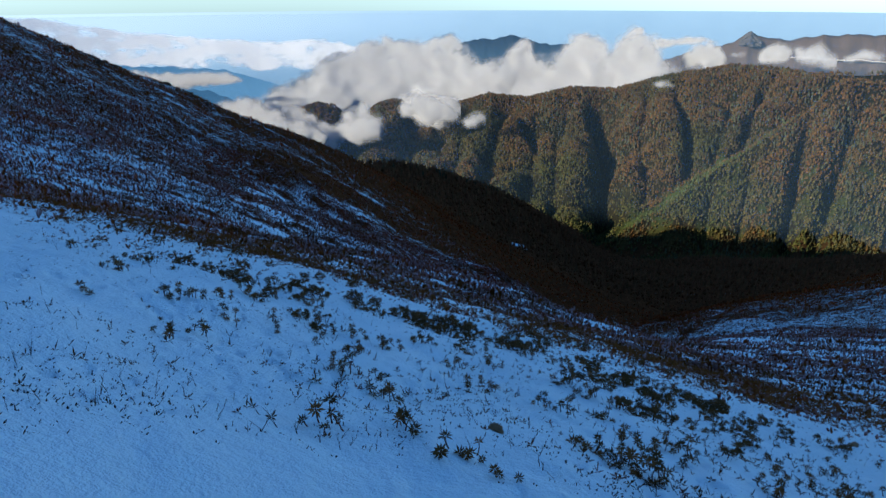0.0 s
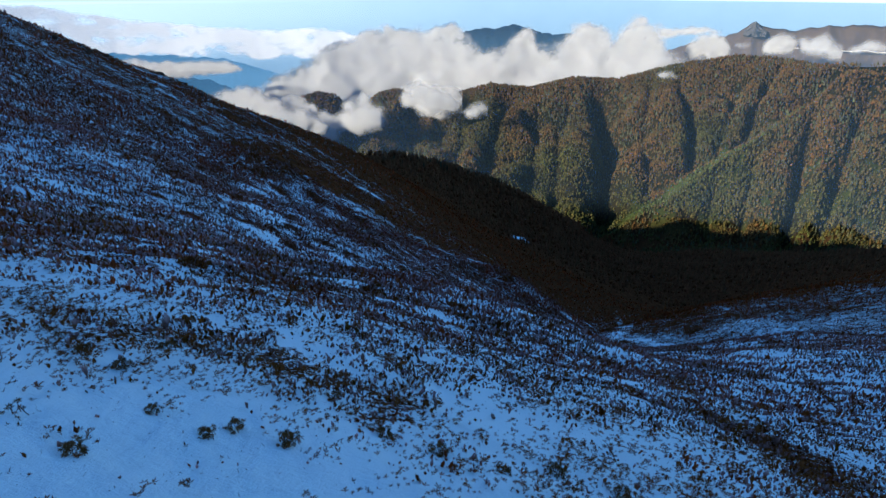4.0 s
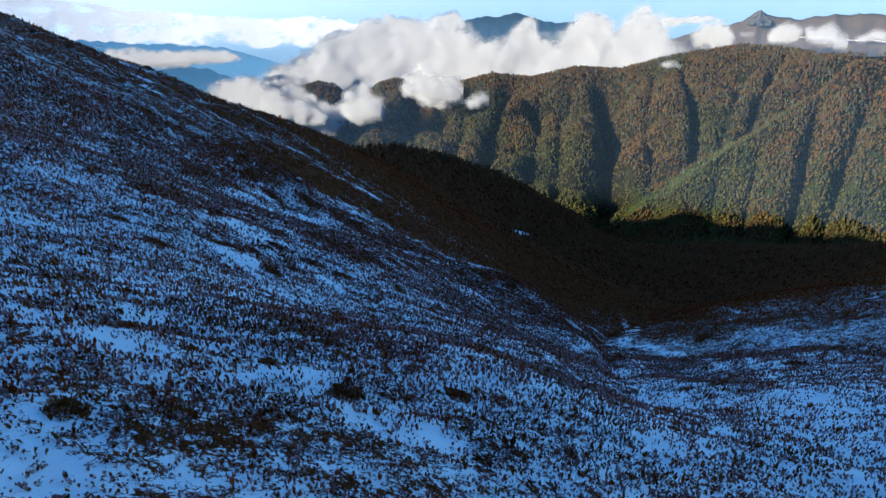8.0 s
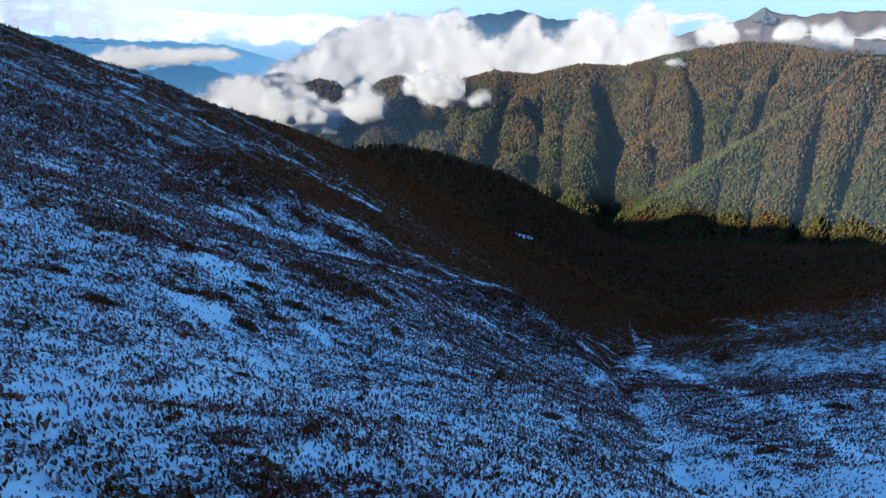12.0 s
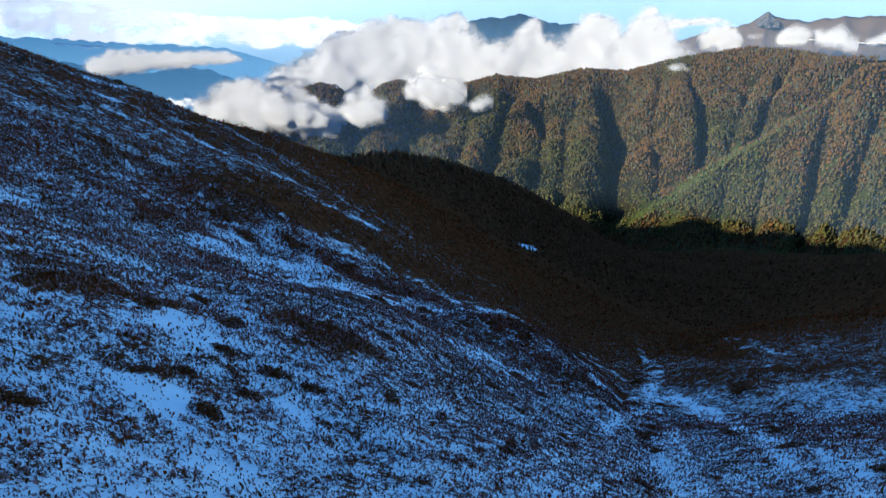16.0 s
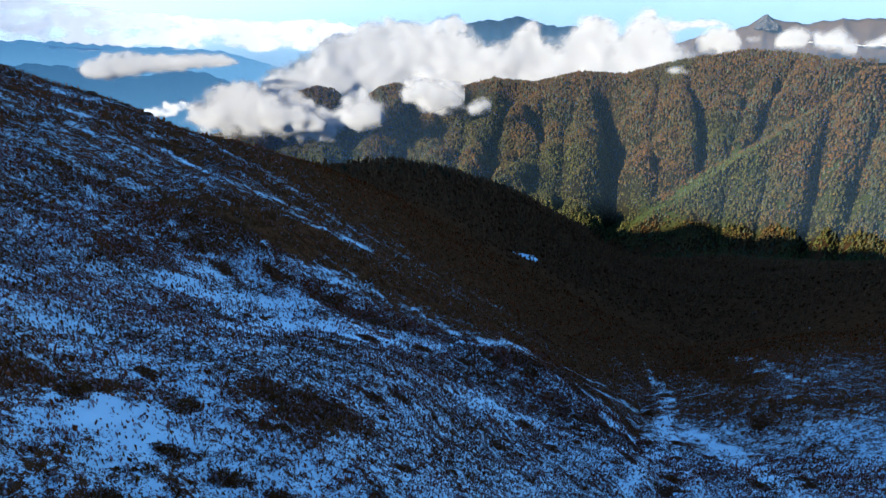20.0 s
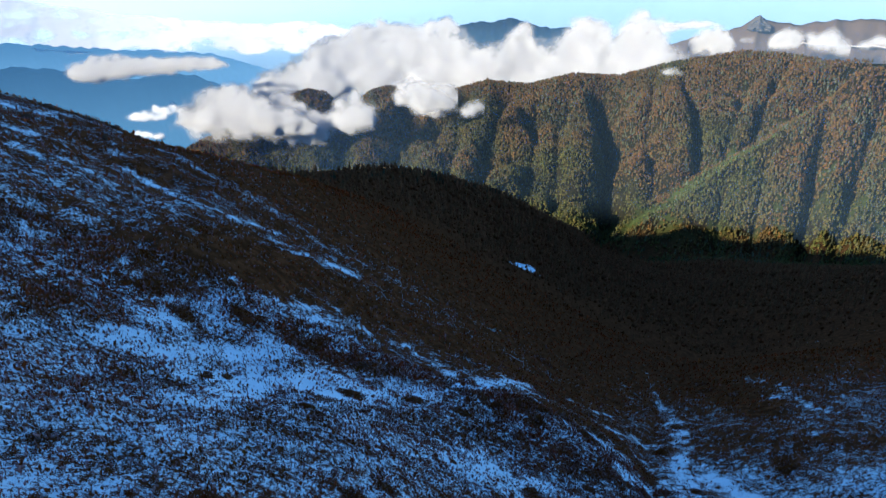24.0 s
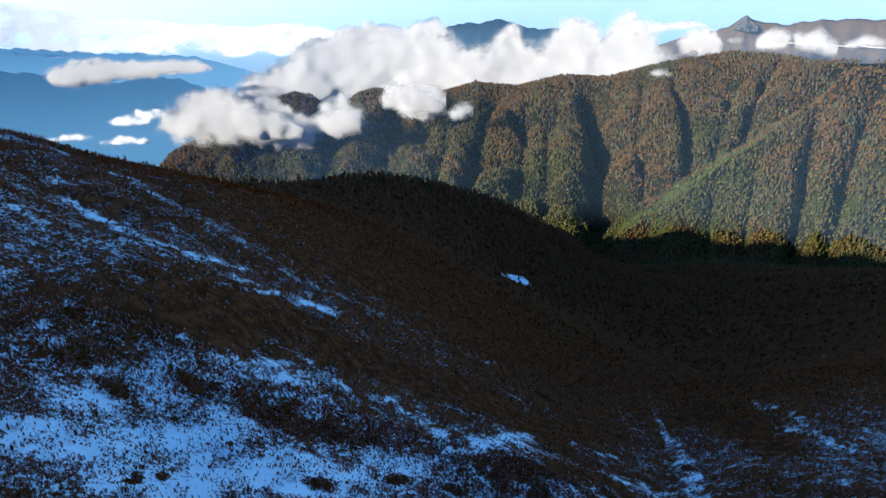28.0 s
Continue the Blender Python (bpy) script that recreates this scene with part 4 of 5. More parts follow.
def far_forest():
    rs = np.random.RandomState(11)
    n = 98000
    az, r = rs.uniform(-27, 39, n), np.sqrt(rs.uniform(1900**2, 3310**2, n))
    x, y = r * np.sin(np.radians(az)), r * np.cos(np.radians(az))
    z = ground_height(x, y)
    # keep what stands on the far side; leave a few meadows in the hollows
    crest = np.interp(az, CREST_AZ, CREST_Z)
    high = np.clip((z + 860) / (crest + 860), 0, 1.1)
    meadow = fbm(x, y, 170, 3, 81) + 0.9 * smooth(0.35, 0.1, high) - 0.25
    behind = r - np.interp(az, SPUR_AZ, SPUR_R)
    meadow = meadow + 1.2 * np.exp(-((behind - 110) / 80) ** 2) * smooth(16, 19, az) * smooth(31, 28, az)
    bald = smooth(30.5, 33.5, az) * smooth(2650, 2800, r)
    keep = (z > -1150) & (r < 3300) & (rs.uniform(0, 1, n) > 0.5 * smooth(0.25, 0.6, meadow)) & (rs.uniform(0, 1, n) > 0.85 * bald) & (rs.uniform(0, 1, n) > 0.9 * meadow_at(az, r))
    # leave out what the brow of a spur hides from the near side of the valley
    top = (z + 14) / r
    for k in np.linspace(0.72, 0.985, 22):
        keep &= ground_height(k * x, k * y) / (k * r) < top
    x, y, z, high, az, r = x[keep], y[keep], z[keep], high[keep], az[keep], r[keep]
    n = len(x)
    zone = fbm(x, y, 240, 3, 91) + 0.4 * fbm(x, y, 60, 2, 95)
    fir = rs.uniform(0, 1, n) < np.clip(0.55 + 0.4 * zone, 0.15, 0.9)
    needle = rs.uniform(0, 1, n) < np.clip(0.4 + 0.35 * zone, 0.1, 0.9)
    behind = r - np.interp(az, SPUR_AZ, SPUR_R)
    ridge = np.exp(-((behind + 20) / 60) ** 2) * smooth(16, 20, az)
    above = np.exp(-((behind - 230) / 80) ** 2) * smooth(19, 22, az) * smooth(32, 29, az)
    strip = np.exp(-((behind - 95) / 75) ** 2) * smooth(17, 20, az) * smooth(33, 30, az)
    rust = np.clip(0.4 + 1.2 * (high - 0.35) + 0.6 * fbm(x, y, 320, 2, 99) + 1.0 * ridge * smooth(23, 19, az) + 0.9 * above - 0.8 * strip, 0.04, 0.97)
    lean = smooth(0.15, 0.85, rust + rs.normal(0, 0.08, n))[:, None]
    tint = lean * pick(rs, n, AUTUMN, (4, 4, 1.5, 4), 0.12) + (1 - lean) * pick(rs, n, GREEN, (4, 4, 2), 0.12)
    tint = np.where((fir & needle)[:, None], pick(rs, n, FIR, (1, 1), 0.14) * (1 + 1.0 * rust[:, None]), tint)
    tint = np.where((rs.uniform(0, 1, n) < 0.75 * strip)[:, None], pick(rs, n, MEADOW, (1, 1), 0.16), tint)
    tint = 0.92 * tint * np.exp(rs.normal(0, 0.13, n))[:, None]
    # dark brown tint stands in for shade on trees at the valley foot
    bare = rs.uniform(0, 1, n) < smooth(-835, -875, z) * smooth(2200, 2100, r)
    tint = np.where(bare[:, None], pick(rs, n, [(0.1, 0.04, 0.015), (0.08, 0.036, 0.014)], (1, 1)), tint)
    where = np.stack([x, y, z - 0.8], 1)
    for k in range(3):
        part = fir & (np.arange(n) % 3 == k)
        h = rs.uniform(10, 19, part.sum())
        ob = scatter("conifer_forest", conifer_template(2, 5, 20 + k, 0.3), where[part], h * rs.uniform(0.8, 1.1, len(h)), rs.uniform(0, 6.3, len(h)), tint[part], NEEDLES, h * rs.uniform(0.75, 1.1, len(h)), 0.04, rs)
        tagged(ob, "dark green firs mixed through the far sunlit mountain forest", "forest", "far forest", "stuff")
    for k in range(3):
        part = ~fir & (np.arange(n) % 3 == k)
        h = rs.uniform(9, 16, part.sum())
        ob = scatter("broadleaf_forest", broadleaf_template(30 + k), where[part], h, rs.uniform(0, 6.3, len(h)), tint[part], NEEDLES, h * rs.uniform(0.85, 1.25, len(h)), 0.05, rs)
        tagged(ob, "rust brown and green broadleaved trees on the far sunlit mountain", "forest", "far forest", "stuff")


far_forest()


def shaded_forest():
    rs = np.random.RandomState(12)
    n = 26000
    az, r = rs.uniform(-20, 44, n), np.sqrt(rs.uniform(520**2, 1900**2, n))
    x, y = r * np.sin(np.radians(az)), r * np.cos(np.radians(az))
    z = ground_height(x, y)
    dens = smooth(560, 1000, r + 120 * fbm(x, y, 150, 3, 101)) * (1 - np.exp(-(((x - 118) / 36) ** 2 + ((y - 876) / 42) ** 2))) * (1 - 0.9 * np.exp(-(((x - 100) / 18) ** 2 + ((y - 850) / 30) ** 2)))
    cx = np.interp(y, STATION, ACROSS[1])
    dens = dens * (0.35 + 0.65 * smooth(-60, 90, x - cx + (y - 900) * 0.15)) * np.where(x < cx - 60, 0.25, 1)
    keep = (rs.uniform(0, 1, n) < dens)
    x, y, z = x[keep], y[keep], z[keep]
    n = len(x)
    fir = rs.uniform(0, 1, n) < 0.6
    where = np.stack([x, y, z - 0.4], 1)
    h = np.interp(y, [500, 800, 1300], [3.5, 8, 14]) * rs.uniform(0.55, 1.4, n)
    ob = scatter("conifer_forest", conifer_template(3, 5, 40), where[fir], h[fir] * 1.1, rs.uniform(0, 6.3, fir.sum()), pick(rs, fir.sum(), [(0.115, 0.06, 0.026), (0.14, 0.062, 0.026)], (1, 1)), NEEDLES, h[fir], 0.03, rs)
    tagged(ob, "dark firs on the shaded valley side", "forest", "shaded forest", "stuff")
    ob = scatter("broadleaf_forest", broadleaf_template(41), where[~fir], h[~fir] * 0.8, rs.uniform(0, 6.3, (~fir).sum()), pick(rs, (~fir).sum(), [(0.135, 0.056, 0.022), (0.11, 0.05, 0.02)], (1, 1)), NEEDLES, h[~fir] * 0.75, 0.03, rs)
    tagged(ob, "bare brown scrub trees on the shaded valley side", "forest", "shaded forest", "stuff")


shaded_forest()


def tuft_template(blades, seed, spread=0.6):
    rs = np.random.RandomState(seed)
    v, f = [], []
    for k in range(blades):
        a = 2 * np.pi * (k + rs.uniform(-0.3, 0.3)) / blades
        d, s = np.array((np.cos(a), np.sin(a), 0)), np.array((-np.sin(a), np.cos(a), 0))
        root = d * rs.uniform(0, 0.2)
        tip = d * rs.uniform(0.3, 1.0) * spread + (0, 0, rs.uniform(0.45, 1.0))
        w = rs.uniform(0.16, 0.3)
        b = len(v)
        v += [root, root * 0.45 + tip * 0.55 - s * w, tip, root * 0.45 + tip * 0.55 + s * w]
        f += [(b, b + 1, b + 3), (b + 1, b + 2, b + 3)]
    return np.array(v), np.array(f)


HEATH = [(0.13, 0.036, 0.011), (0.2, 0.055, 0.017), (0.165, 0.06, 0.015), (0.28, 0.092, 0.037)]


def sprig_template(seed):
    """Two crossed upright sprays."""
    rs = np.random.RandomState(seed)
    v, f = [], []
    for k in range(2):
        a = np.pi * (0.5 * k + rs.uniform(-0.2, 0.2))
        s, lean = np.array((np.cos(a), np.sin(a), 0)), rs.uniform(-0.25, 0.25, 2)
        b, w = len(v), rs.uniform(0.3, 0.42)
        v += [(0, 0, -0.1), s * w + (0, 0, rs.uniform(0.45, 0.7)), (lean[0], lean[1], 1.0), -s * w + (0, 0, rs.uniform(0.4, 0.65))]
        f += [(b, b + 1, b + 2), (b, b + 2, b + 3)]
    return np.array(v), np.array(f)


def heath():
    """Low shrubs standing through the snow, thin on the drifts and close where the heath is bare."""
    rs = np.random.RandomState(13)
    n = 430000
    lot = rs.uniform(0, 1, n)
    r = np.where(lot < 0.66, np.sqrt(rs.uniform(60**1.3, 335**1.3, n) ** (2 / 1.3)), np.exp(np.where(lot < 0.88, rs.uniform(np.log(18), np.log(110), n), rs.uniform(np.log(300), np.log(720), n))))
    az = rs.uniform(-1, 1.14, n) * np.interp(r, [100, 180], [44, 38])
    x, y = r * np.sin(np.radians(az)), r * np.cos(np.radians(az))
    bare = 1 - snow_cover(x, y)
    clump = 0.35 * fbm(x, y, 1.5, 3, 111) * smooth(200, 60, r) + 0.3 * fbm(x, y, 5, 3, 115)
    p = np.clip(-0.04 + 1.2 * bare + clump + (0.02 + 0.08 * smooth(40, 12, x)) * smooth(28, 40, y) * smooth(95, 60, y), 0.015, 1) * smooth(16, 34, r) * np.interp(r, [300, 500], [1, 0.7])
    keep = rs.uniform(0, 1, n) < p
    x, y, r = x[keep], y[keep], r[keep]
    z = ground_height(x, y)
    n = len(x)
    size = np.interp(r, [16, 40, 100, 220, 340, 480, 700], [0.09, 0.18, 0.3, 0.39, 0.5, 0.7, 1.2]) * np.exp(rs.normal(0, 0.32, n))
    where = np.stack([x, y, z], 1)
    olive = smooth(-0.2, 0.4, fbm(x, y, 25, 3, 121))[:, None]
    tint = pick(rs, n, HEATH, (3, 3, 2, 1.5)) * (1 - olive * np.array((0.35, 0.1, 0.35))) * np.stack([1 - k * smooth(210, 400, y) for k in (-0.2, 0.1, 0.28)], 1)
    frost = (rs.uniform(0, 1, n) < 0.5 * smooth(600, 200, r))[:, None]
    tip = np.where(frost, pick(rs, n, [(0.6, 0.44, 0.46), (0.42, 0.28, 0.28)], (1, 1)), 1.3 * tint)
    kinds = rs.randint(0, 4, n)
    for k in range(4):
        part = kinds == k
        ob = scatter("heath_shrubs", sprig_template(60 + k), where[part], size[part], rs.uniform(0, 6.3, part.sum()), tint[part], NEEDLES, size[part] * rs.uniform(0.9, 1.5, part.sum()) * (1 + 0.3 * smooth(50, 90, y[part])), 0.2, rs, (np.tile([0, 0.4, 1.0, 0.4], 2), tip[part]))
        tagged(ob, "low dark brown heath shrubs poking through thin snow", "shrubs", "heath", "stuff")


heath()


# ---------------------------------------------------------------- rhododendron bushes in the near snow
def tinted(name, colour, rough, spread=0.3, gloss=0.3):
    """A plain growth material, varied from piece to piece and along it."""
    m, nodes, links, bsdf = material(name)
    info = nodes.new("ShaderNodeObjectInfo")
    geo = nodes.new("ShaderNodeNewGeometry")
    n = noise_node(nodes, links, geo.outputs["Position"], 9, 3, 0.6)
    k = maths(nodes, links, "ADD", maths(nodes, links, "MULTIPLY", info.outputs["Random"], 0.6), maths(nodes, links, "MULTIPLY", n, 0.5))
    lo, hi = tuple(c * (1 - spread) for c in colour), tuple(c * (1 + spread) for c in colour)
    r = ramp(nodes, [(0.2, lo), (0.55, colour), (0.9, (hi[0] * 1.25, hi[1], hi[2]))])
    links.new(k, r.inputs[0])
    links.new(r.outputs[0], bsdf.inputs["Base Color"])
    bsdf.inputs["Roughness"].default_value, bsdf.inputs["Specular IOR Level"].default_value = rough, gloss
    return m


LEAF = tinted("rhododendron_leaf", (0.125, 0.07, 0.018), 0.6, 0.5, 0.08)
TWIG = tinted("twig_bark", (0.08, 0.034, 0.014), 0.9, 0.3, 0.0)
STONE = tinted("weathered_stone", (0.26, 0.17, 0.09), 0.95, 0.35, 0.1)


def leaf_whorl(seed):
    """A rosette of long leaves round the tip of a shoot, about 0.2 m across."""
    rs = np.random.RandomState(seed)
    v, f = [], []
    for ring, (count, lift, length) in enumerate(((10, 0.1, 0.1), (8, 0.75, 0.09))):
        for k in range(count):
            a = 2 * np.pi * (k + 0.5 * ring + rs.uniform(-0.25, 0.25)) / count
            up = lift + rs.uniform(-0.3, 0.25)
            d = np.array((np.cos(a) * np.cos(up), np.sin(a) * np.cos(up), np.sin(up)))
            s = np.array((-np.sin(a), np.cos(a), 0.0))
            n = np.cross(d, s)
            ln, w = length * rs.uniform(0.8, 1.2), 0.0125 * rs.uniform(0.85, 1.2)
            b = len(v)
            v += [d * 0.01, d * ln * 0.5 - s * w - n * 0.006, d * ln * 0.55 + n * 0.004, d * ln * 0.5 + s * w - n * 0.006, d * ln - np.array((0, 0, 0.02 * (1 - ring)))]
            f += [(b, b + 1, b + 2), (b, b + 2, b + 3), (b + 1, b + 4, b + 2), (b + 2, b + 4, b + 3)]
    ob = mesh_object("leaf_whorl", v, f, LEAF, flat=True)
    me = ob.data
    bpy.data.objects.remove(ob)
    return me


def stem_mesh(seed):
    """A bent, tapering shoot of length one."""
    rs = np.random.RandomState(seed)
    v, f, sides = [], [], 5
    bend = rs.uniform(-0.12, 0.12, 2)
    for i, t in enumerate((0, 0.35, 0.7, 1.0)):
        c = np.array((bend[0] * np.sin(3 * t), bend[1] * np.sin(2.5 * t), t))
        for k in range(sides):
            a = 2 * np.pi * k / sides
            v.append(c + np.array((np.cos(a), np.sin(a), 0)) * 0.028 * (1 - 0.55 * t))
    for i in range(3):
        for k in range(sides):
            a, b = i * sides + k, i * sides + (k + 1) % sides
            f += [(a, b, b + sides), (a, b + sides, a + sides)]
    ob = mesh_object("stem", v, f, TWIG)
    me = ob.data
    bpy.data.objects.remove(ob)
    tip = (bend[0] * math.sin(3), bend[1] * math.sin(2.5), 1.0)
    return me, tip


WHORLS, STEMS = [leaf_whorl(k) for k in range(5)], [stem_mesh(k) for k in range(4)]


def rhododendron(shoots, seed):
    rs = random.Random(seed)
    bush = new("rhododendron_bush")
    for k in range(shoots):
        me, tip = STEMS[rs.randrange(4)]
        st = new("stem", me)
        st.parent = bush
        far = 0.085 * math.sqrt(shoots) * math.sqrt(rs.random()) if shoots > 1 else 0.0
        a, h = rs.uniform(0, 6.3), rs.uniform(0.03, 0.2) * (1.2 - 0.6 * far)
        if shoots > 15:                             # a closed mound, highest in the middle
            far *= 0.72
            h = 0.05 + (0.055 * math.sqrt(shoots)) * (1 - (far / (0.064 * math.sqrt(shoots))) ** 2) * rs.uniform(0.6, 1.05)
        st.location = (far * math.cos(a), far * math.sin(a), -0.05)
        st.rotation_euler = (rs.uniform(-0.35, 0.35), rs.uniform(-0.35, 0.35), rs.uniform(0, 6.3))
        st.scale = (0.35, 0.35, h + 0.05)
        wh = new("leaf_whorl", WHORLS[rs.randrange(5)])
        wh.parent = st
        wh.location = tip
        g = rs.uniform(0.7, 1.1)
        wh.scale = (g / 0.35, g / 0.35, g / (h + 0.05))
    return bush


def plan_bushes():
    """Places for the near bushes: loose groups, thicker down the slope and to the right."""
    rs = np.random.RandomState(31)
    n = 9000
    y, x = 5 + 36 * rs.uniform(0, 1, n) ** 0.85, rs.uniform(-38, 36, n)
    open_snow = smooth(2, -9, x + 0.35 * (y - 8)) * smooth(16, 12, y)
    d = 0.2 + 0.6 * smooth(-0.15, 0.5, fbm(x, y, 4.5, 3, 131) + 0.25 * smooth(10, 22, y)) + 0.2 * smooth(-2, 6, x) * smooth(5, 9, y)
    d = d * (1 - 0.93 * open_snow) * smooth(4, 6, y) * (0.4 + 0.6 * smooth(6, 13, y))
    keep = (rs.uniform(0, 1, n) < d) & (np.abs(x) < 6 + 0.8 * y)
    x, y = x[keep], y[keep]
    order = np.argsort(np.hypot(x, y))
    return x[order], y[order], rs


bx, by, rs = plan_bushes()
bz = ground_height(bx, by)
FIRST = [(-1.2, 4.8, 3), (-0.4, 5.1, 6), (-1.0, 7.5, 1), (0.4, 8.3, 1), (0.8, 8.5, 2), (0.6, 4.3, 1), (-0.0, 4.6, 1), (0.3, 4.7, 2), (-4.1, 7.4, 2), (-3.9, 8.0, 2), (-5.9, 8.6, 1), (-5.4, 10.3, 6), (-4.8, 10.1, 6), (-4.5, 13.5, 3), (-4.0, 9.6, 1), (-3.4, 13.6, 4), (-1.6, 8.9, 3),
         (-1.1, 10.4, 3), (1.7, 8.1, 3), (2.0, 7.7, 3), (3.0, 10.0, 4), (1.8, 5.8, 3), (2.1, 5.5, 4), (2.4, 5.3, 4), (4.4, 10.0, 5), (3.7, 6.9, 3), (4.6, 7.4, 6), (4.4, 6.0, 3), (4.0, 9.3, 4), (3.6, 9.6, 5), (2.6, 10.6, 4), (4.9, 10.6, 4), (5.6, 12.2, 5), (3.4, 7.2, 3)]      # place and kind of the nearest
MOUNDS = [(-3.8, 15.3, 8), (-1.4, 16.6, 8), (-3.0, 17.1, 8), (-2.4, 18.1, 7), (-0.2, 16.0, 8), (-6.2, 15.2, 7), (-5.3, 14.0, 5), (-4.7, 15.5, 7), (-5.8, 22.1, 7), (-7.4, 16.7, 3), (-6.4, 16.7, 5), (-4.7, 16.8, 7), (-7.5, 19.9, 7), (0.3, 18.4, 7), (0.8, 17.3, 7), (-0.9, 15.9, 7),
          (-2.2, 15.1, 5), (-3.9, 14.0, 5), (-4.6, 13.7, 5), (-4.8, 14.6, 3), (-8.8, 18.4, 3), (-7.4, 22.7, 5), (-5.4, 22.8, 5), (-3.9, 22.5, 7), (-3.7, 27.3, 7), (-9.8, 25.6, 8), (-11.3, 26.1, 8), (-10.0, 28.6, 8), (3.6, 20.4, 8), (6.0, 24.8, 8), (6.3, 22.7, 8), (6.5, 20.6, 8),
          (2.5, 18.1, 7), (3.5, 18.0, 8), (8.9, 22.7, 8), (10.3, 22.1, 8), (-0.0, 24.6, 8), (-1.7, 25.1, 7), (2.0, 24.2, 7), (3.9, 25.4, 8), (-8.4, 16.7, 3), (-10.9, 20.7, 5), (-9.3, 20.9, 3), (13.5, 24.2, 8), (17.7, 27.1, 8)]      # the larger bushes a little further down
FIRST = FIRST + MOUNDS
bx, by = np.concatenate([[p[0] for p in FIRST], bx]), np.concatenate([[p[1] for p in FIRST], by])
bz = ground_height(bx, by)
kinds = []
for k, (shoots, label) in enumerate(((2, "small sprig of dark green rhododendron in snow"), (3, "slender dark green rhododendron sprig in snow"), (5, "small dark green rhododendron bush in snow"), (7, "low dark green rhododendron bush in snow"),
                                     (11, "bushy dark green rhododendron standing in snow"), (16, "broad dense dark green rhododendron bush in snow"), (6, "loose olive green rhododendron bush in snow"),
                                     (24, "rounded olive brown rhododendron mound in snow"), (34, "large rounded olive brown rhododendron mound in snow"))):
    kinds.append(tagged(rhododendron(shoots, 50 + k), label, "shrub", "rhododendron bushes"))
NEAR = 310
used = set()
for i in range(min(NEAR, len(bx))):
    k = int(rs.choice(9, p=[0.08, 0.08, 0.14, 0.2, 0.16, 0.14, 0.1, 0.06, 0.04] if by[i] > 12 else [0.3, 0.22, 0.2, 0.12, 0.04, 0.02, 0.1, 0, 0]))
    if i < len(FIRST):
        k = FIRST[i][2]
    g = rs.uniform(0.8, 1.1)
    m = pose(bx[i], by[i], bz[i] - 0.02, 0, 0, rs.uniform(0, 360)) @ Matrix.Scale(g, 4)
    if k not in used:
        kinds[k].matrix_basis = m
        used.add(k)
    else:
        b = copy_thing(kinds[k], m)
        b.scale = (g, g, g)


def whorl_template(seed):
    """A coarser rosette for the far bushes."""
    rs = np.random.RandomState(seed)
    v, f = [(0, 0, 0)], []
    for k in range(6):
        a, up, ln = 2 * np.pi * (k + rs.uniform(-0.3, 0.3)) / 6, rs.uniform(0, 0.9), rs.uniform(0.08, 0.12)
        d, s = np.array((np.cos(a) * np.cos(up), np.sin(a) * np.cos(up), np.sin(up))), np.array((-np.sin(a), np.cos(a), 0)) * 0.016
        b = len(v)
        v += [d * ln * 0.55 - s, d * ln, d * ln * 0.55 + s]
        f += [(0, b, b + 2), (b, b + 1, b + 2)]
    return np.array(v), np.array(f)


def more_bushes():
    """The bushes further down: joined, shoot by shoot."""
    rs = np.random.RandomState(33)
    n = 5400
    az, r = rs.uniform(-44, 44, n), np.exp(rs.uniform(np.log(26), np.log(110), n))
    u, v = r * np.sin(np.radians(az)), r * np.cos(np.radians(az))
    keep = rs.uniform(0, 1, n) < np.clip(0.32 + 1.1 * fbm(u, v, 6, 3, 141), 0, 1) * smooth(112, 70, r)
    cx, cy = np.concatenate([bx[NEAR::3], u[keep]]), np.concatenate([by[NEAR::3], v[keep]])
    for line in (((-26, 31), (-13, 31), (-4, 28), (2, 24), (8, 23), (15, 21)), ((27, 54), (24, 39), (19, 27), (15, 20)), ((-17, 30), (-11, 31), (-6, 30)), ((28, 76), (24, 58), (22, 46)), ((-40, 56), (-19, 34), (-9, 24))):
        t, p = rs.uniform(0, len(line) - 1, 170), np.array(line, float)
        cx = np.concatenate([cx, np.interp(t, range(len(line)), p[:, 0]) + rs.normal(0, 1.3, 170)])
        cy = np.concatenate([cy, np.interp(t, range(len(line)), p[:, 1]) + rs.normal(0, 1.5, 170)])
    # each bush a mound of about eight shoots
    wide = rs.uniform(0.16, 0.55, len(cx))
    cz = ground_height(cx, cy)
    a, q = rs.uniform(0, 6.3, (len(cx), 8)), np.sqrt(rs.uniform(0, 1, (len(cx), 8)))
    x, y = (cx[:, None] + wide[:, None] * q * np.cos(a)).ravel(), (cy[:, None] + wide[:, None] * q * np.sin(a)).ravel()
    z = (cz[:, None] + 0.04 + wide[:, None] * 0.9 * (1 - q * q) * rs.uniform(0.6, 1.0, q.shape)).ravel()
    r = np.hypot(x, y)
    g = np.interp(r, [20, 50, 110], [0.85, 1.2, 1.7]) * rs.uniform(0.7, 1.3, len(x))
    tint = pick(rs, len(x), [(0.19, 0.075, 0.018), (0.13, 0.056, 0.014), (0.22, 0.08, 0.026)], (3, 2, 2))
    for k in range(2):
        part = np.arange(len(x)) % 2 == k
        ob = scatter("rhododendron_thicket", whorl_template(k), np.stack([x, y, z], 1)[part], g[part], rs.uniform(0, 6.3, part.sum()), tint[part], NEEDLES, g[part], 0.15, rs)
        tagged(ob, "dark green rhododendron shoots dotted over the snowy slope", "shrubs", "rhododendron bushes", "stuff")


more_bushes()


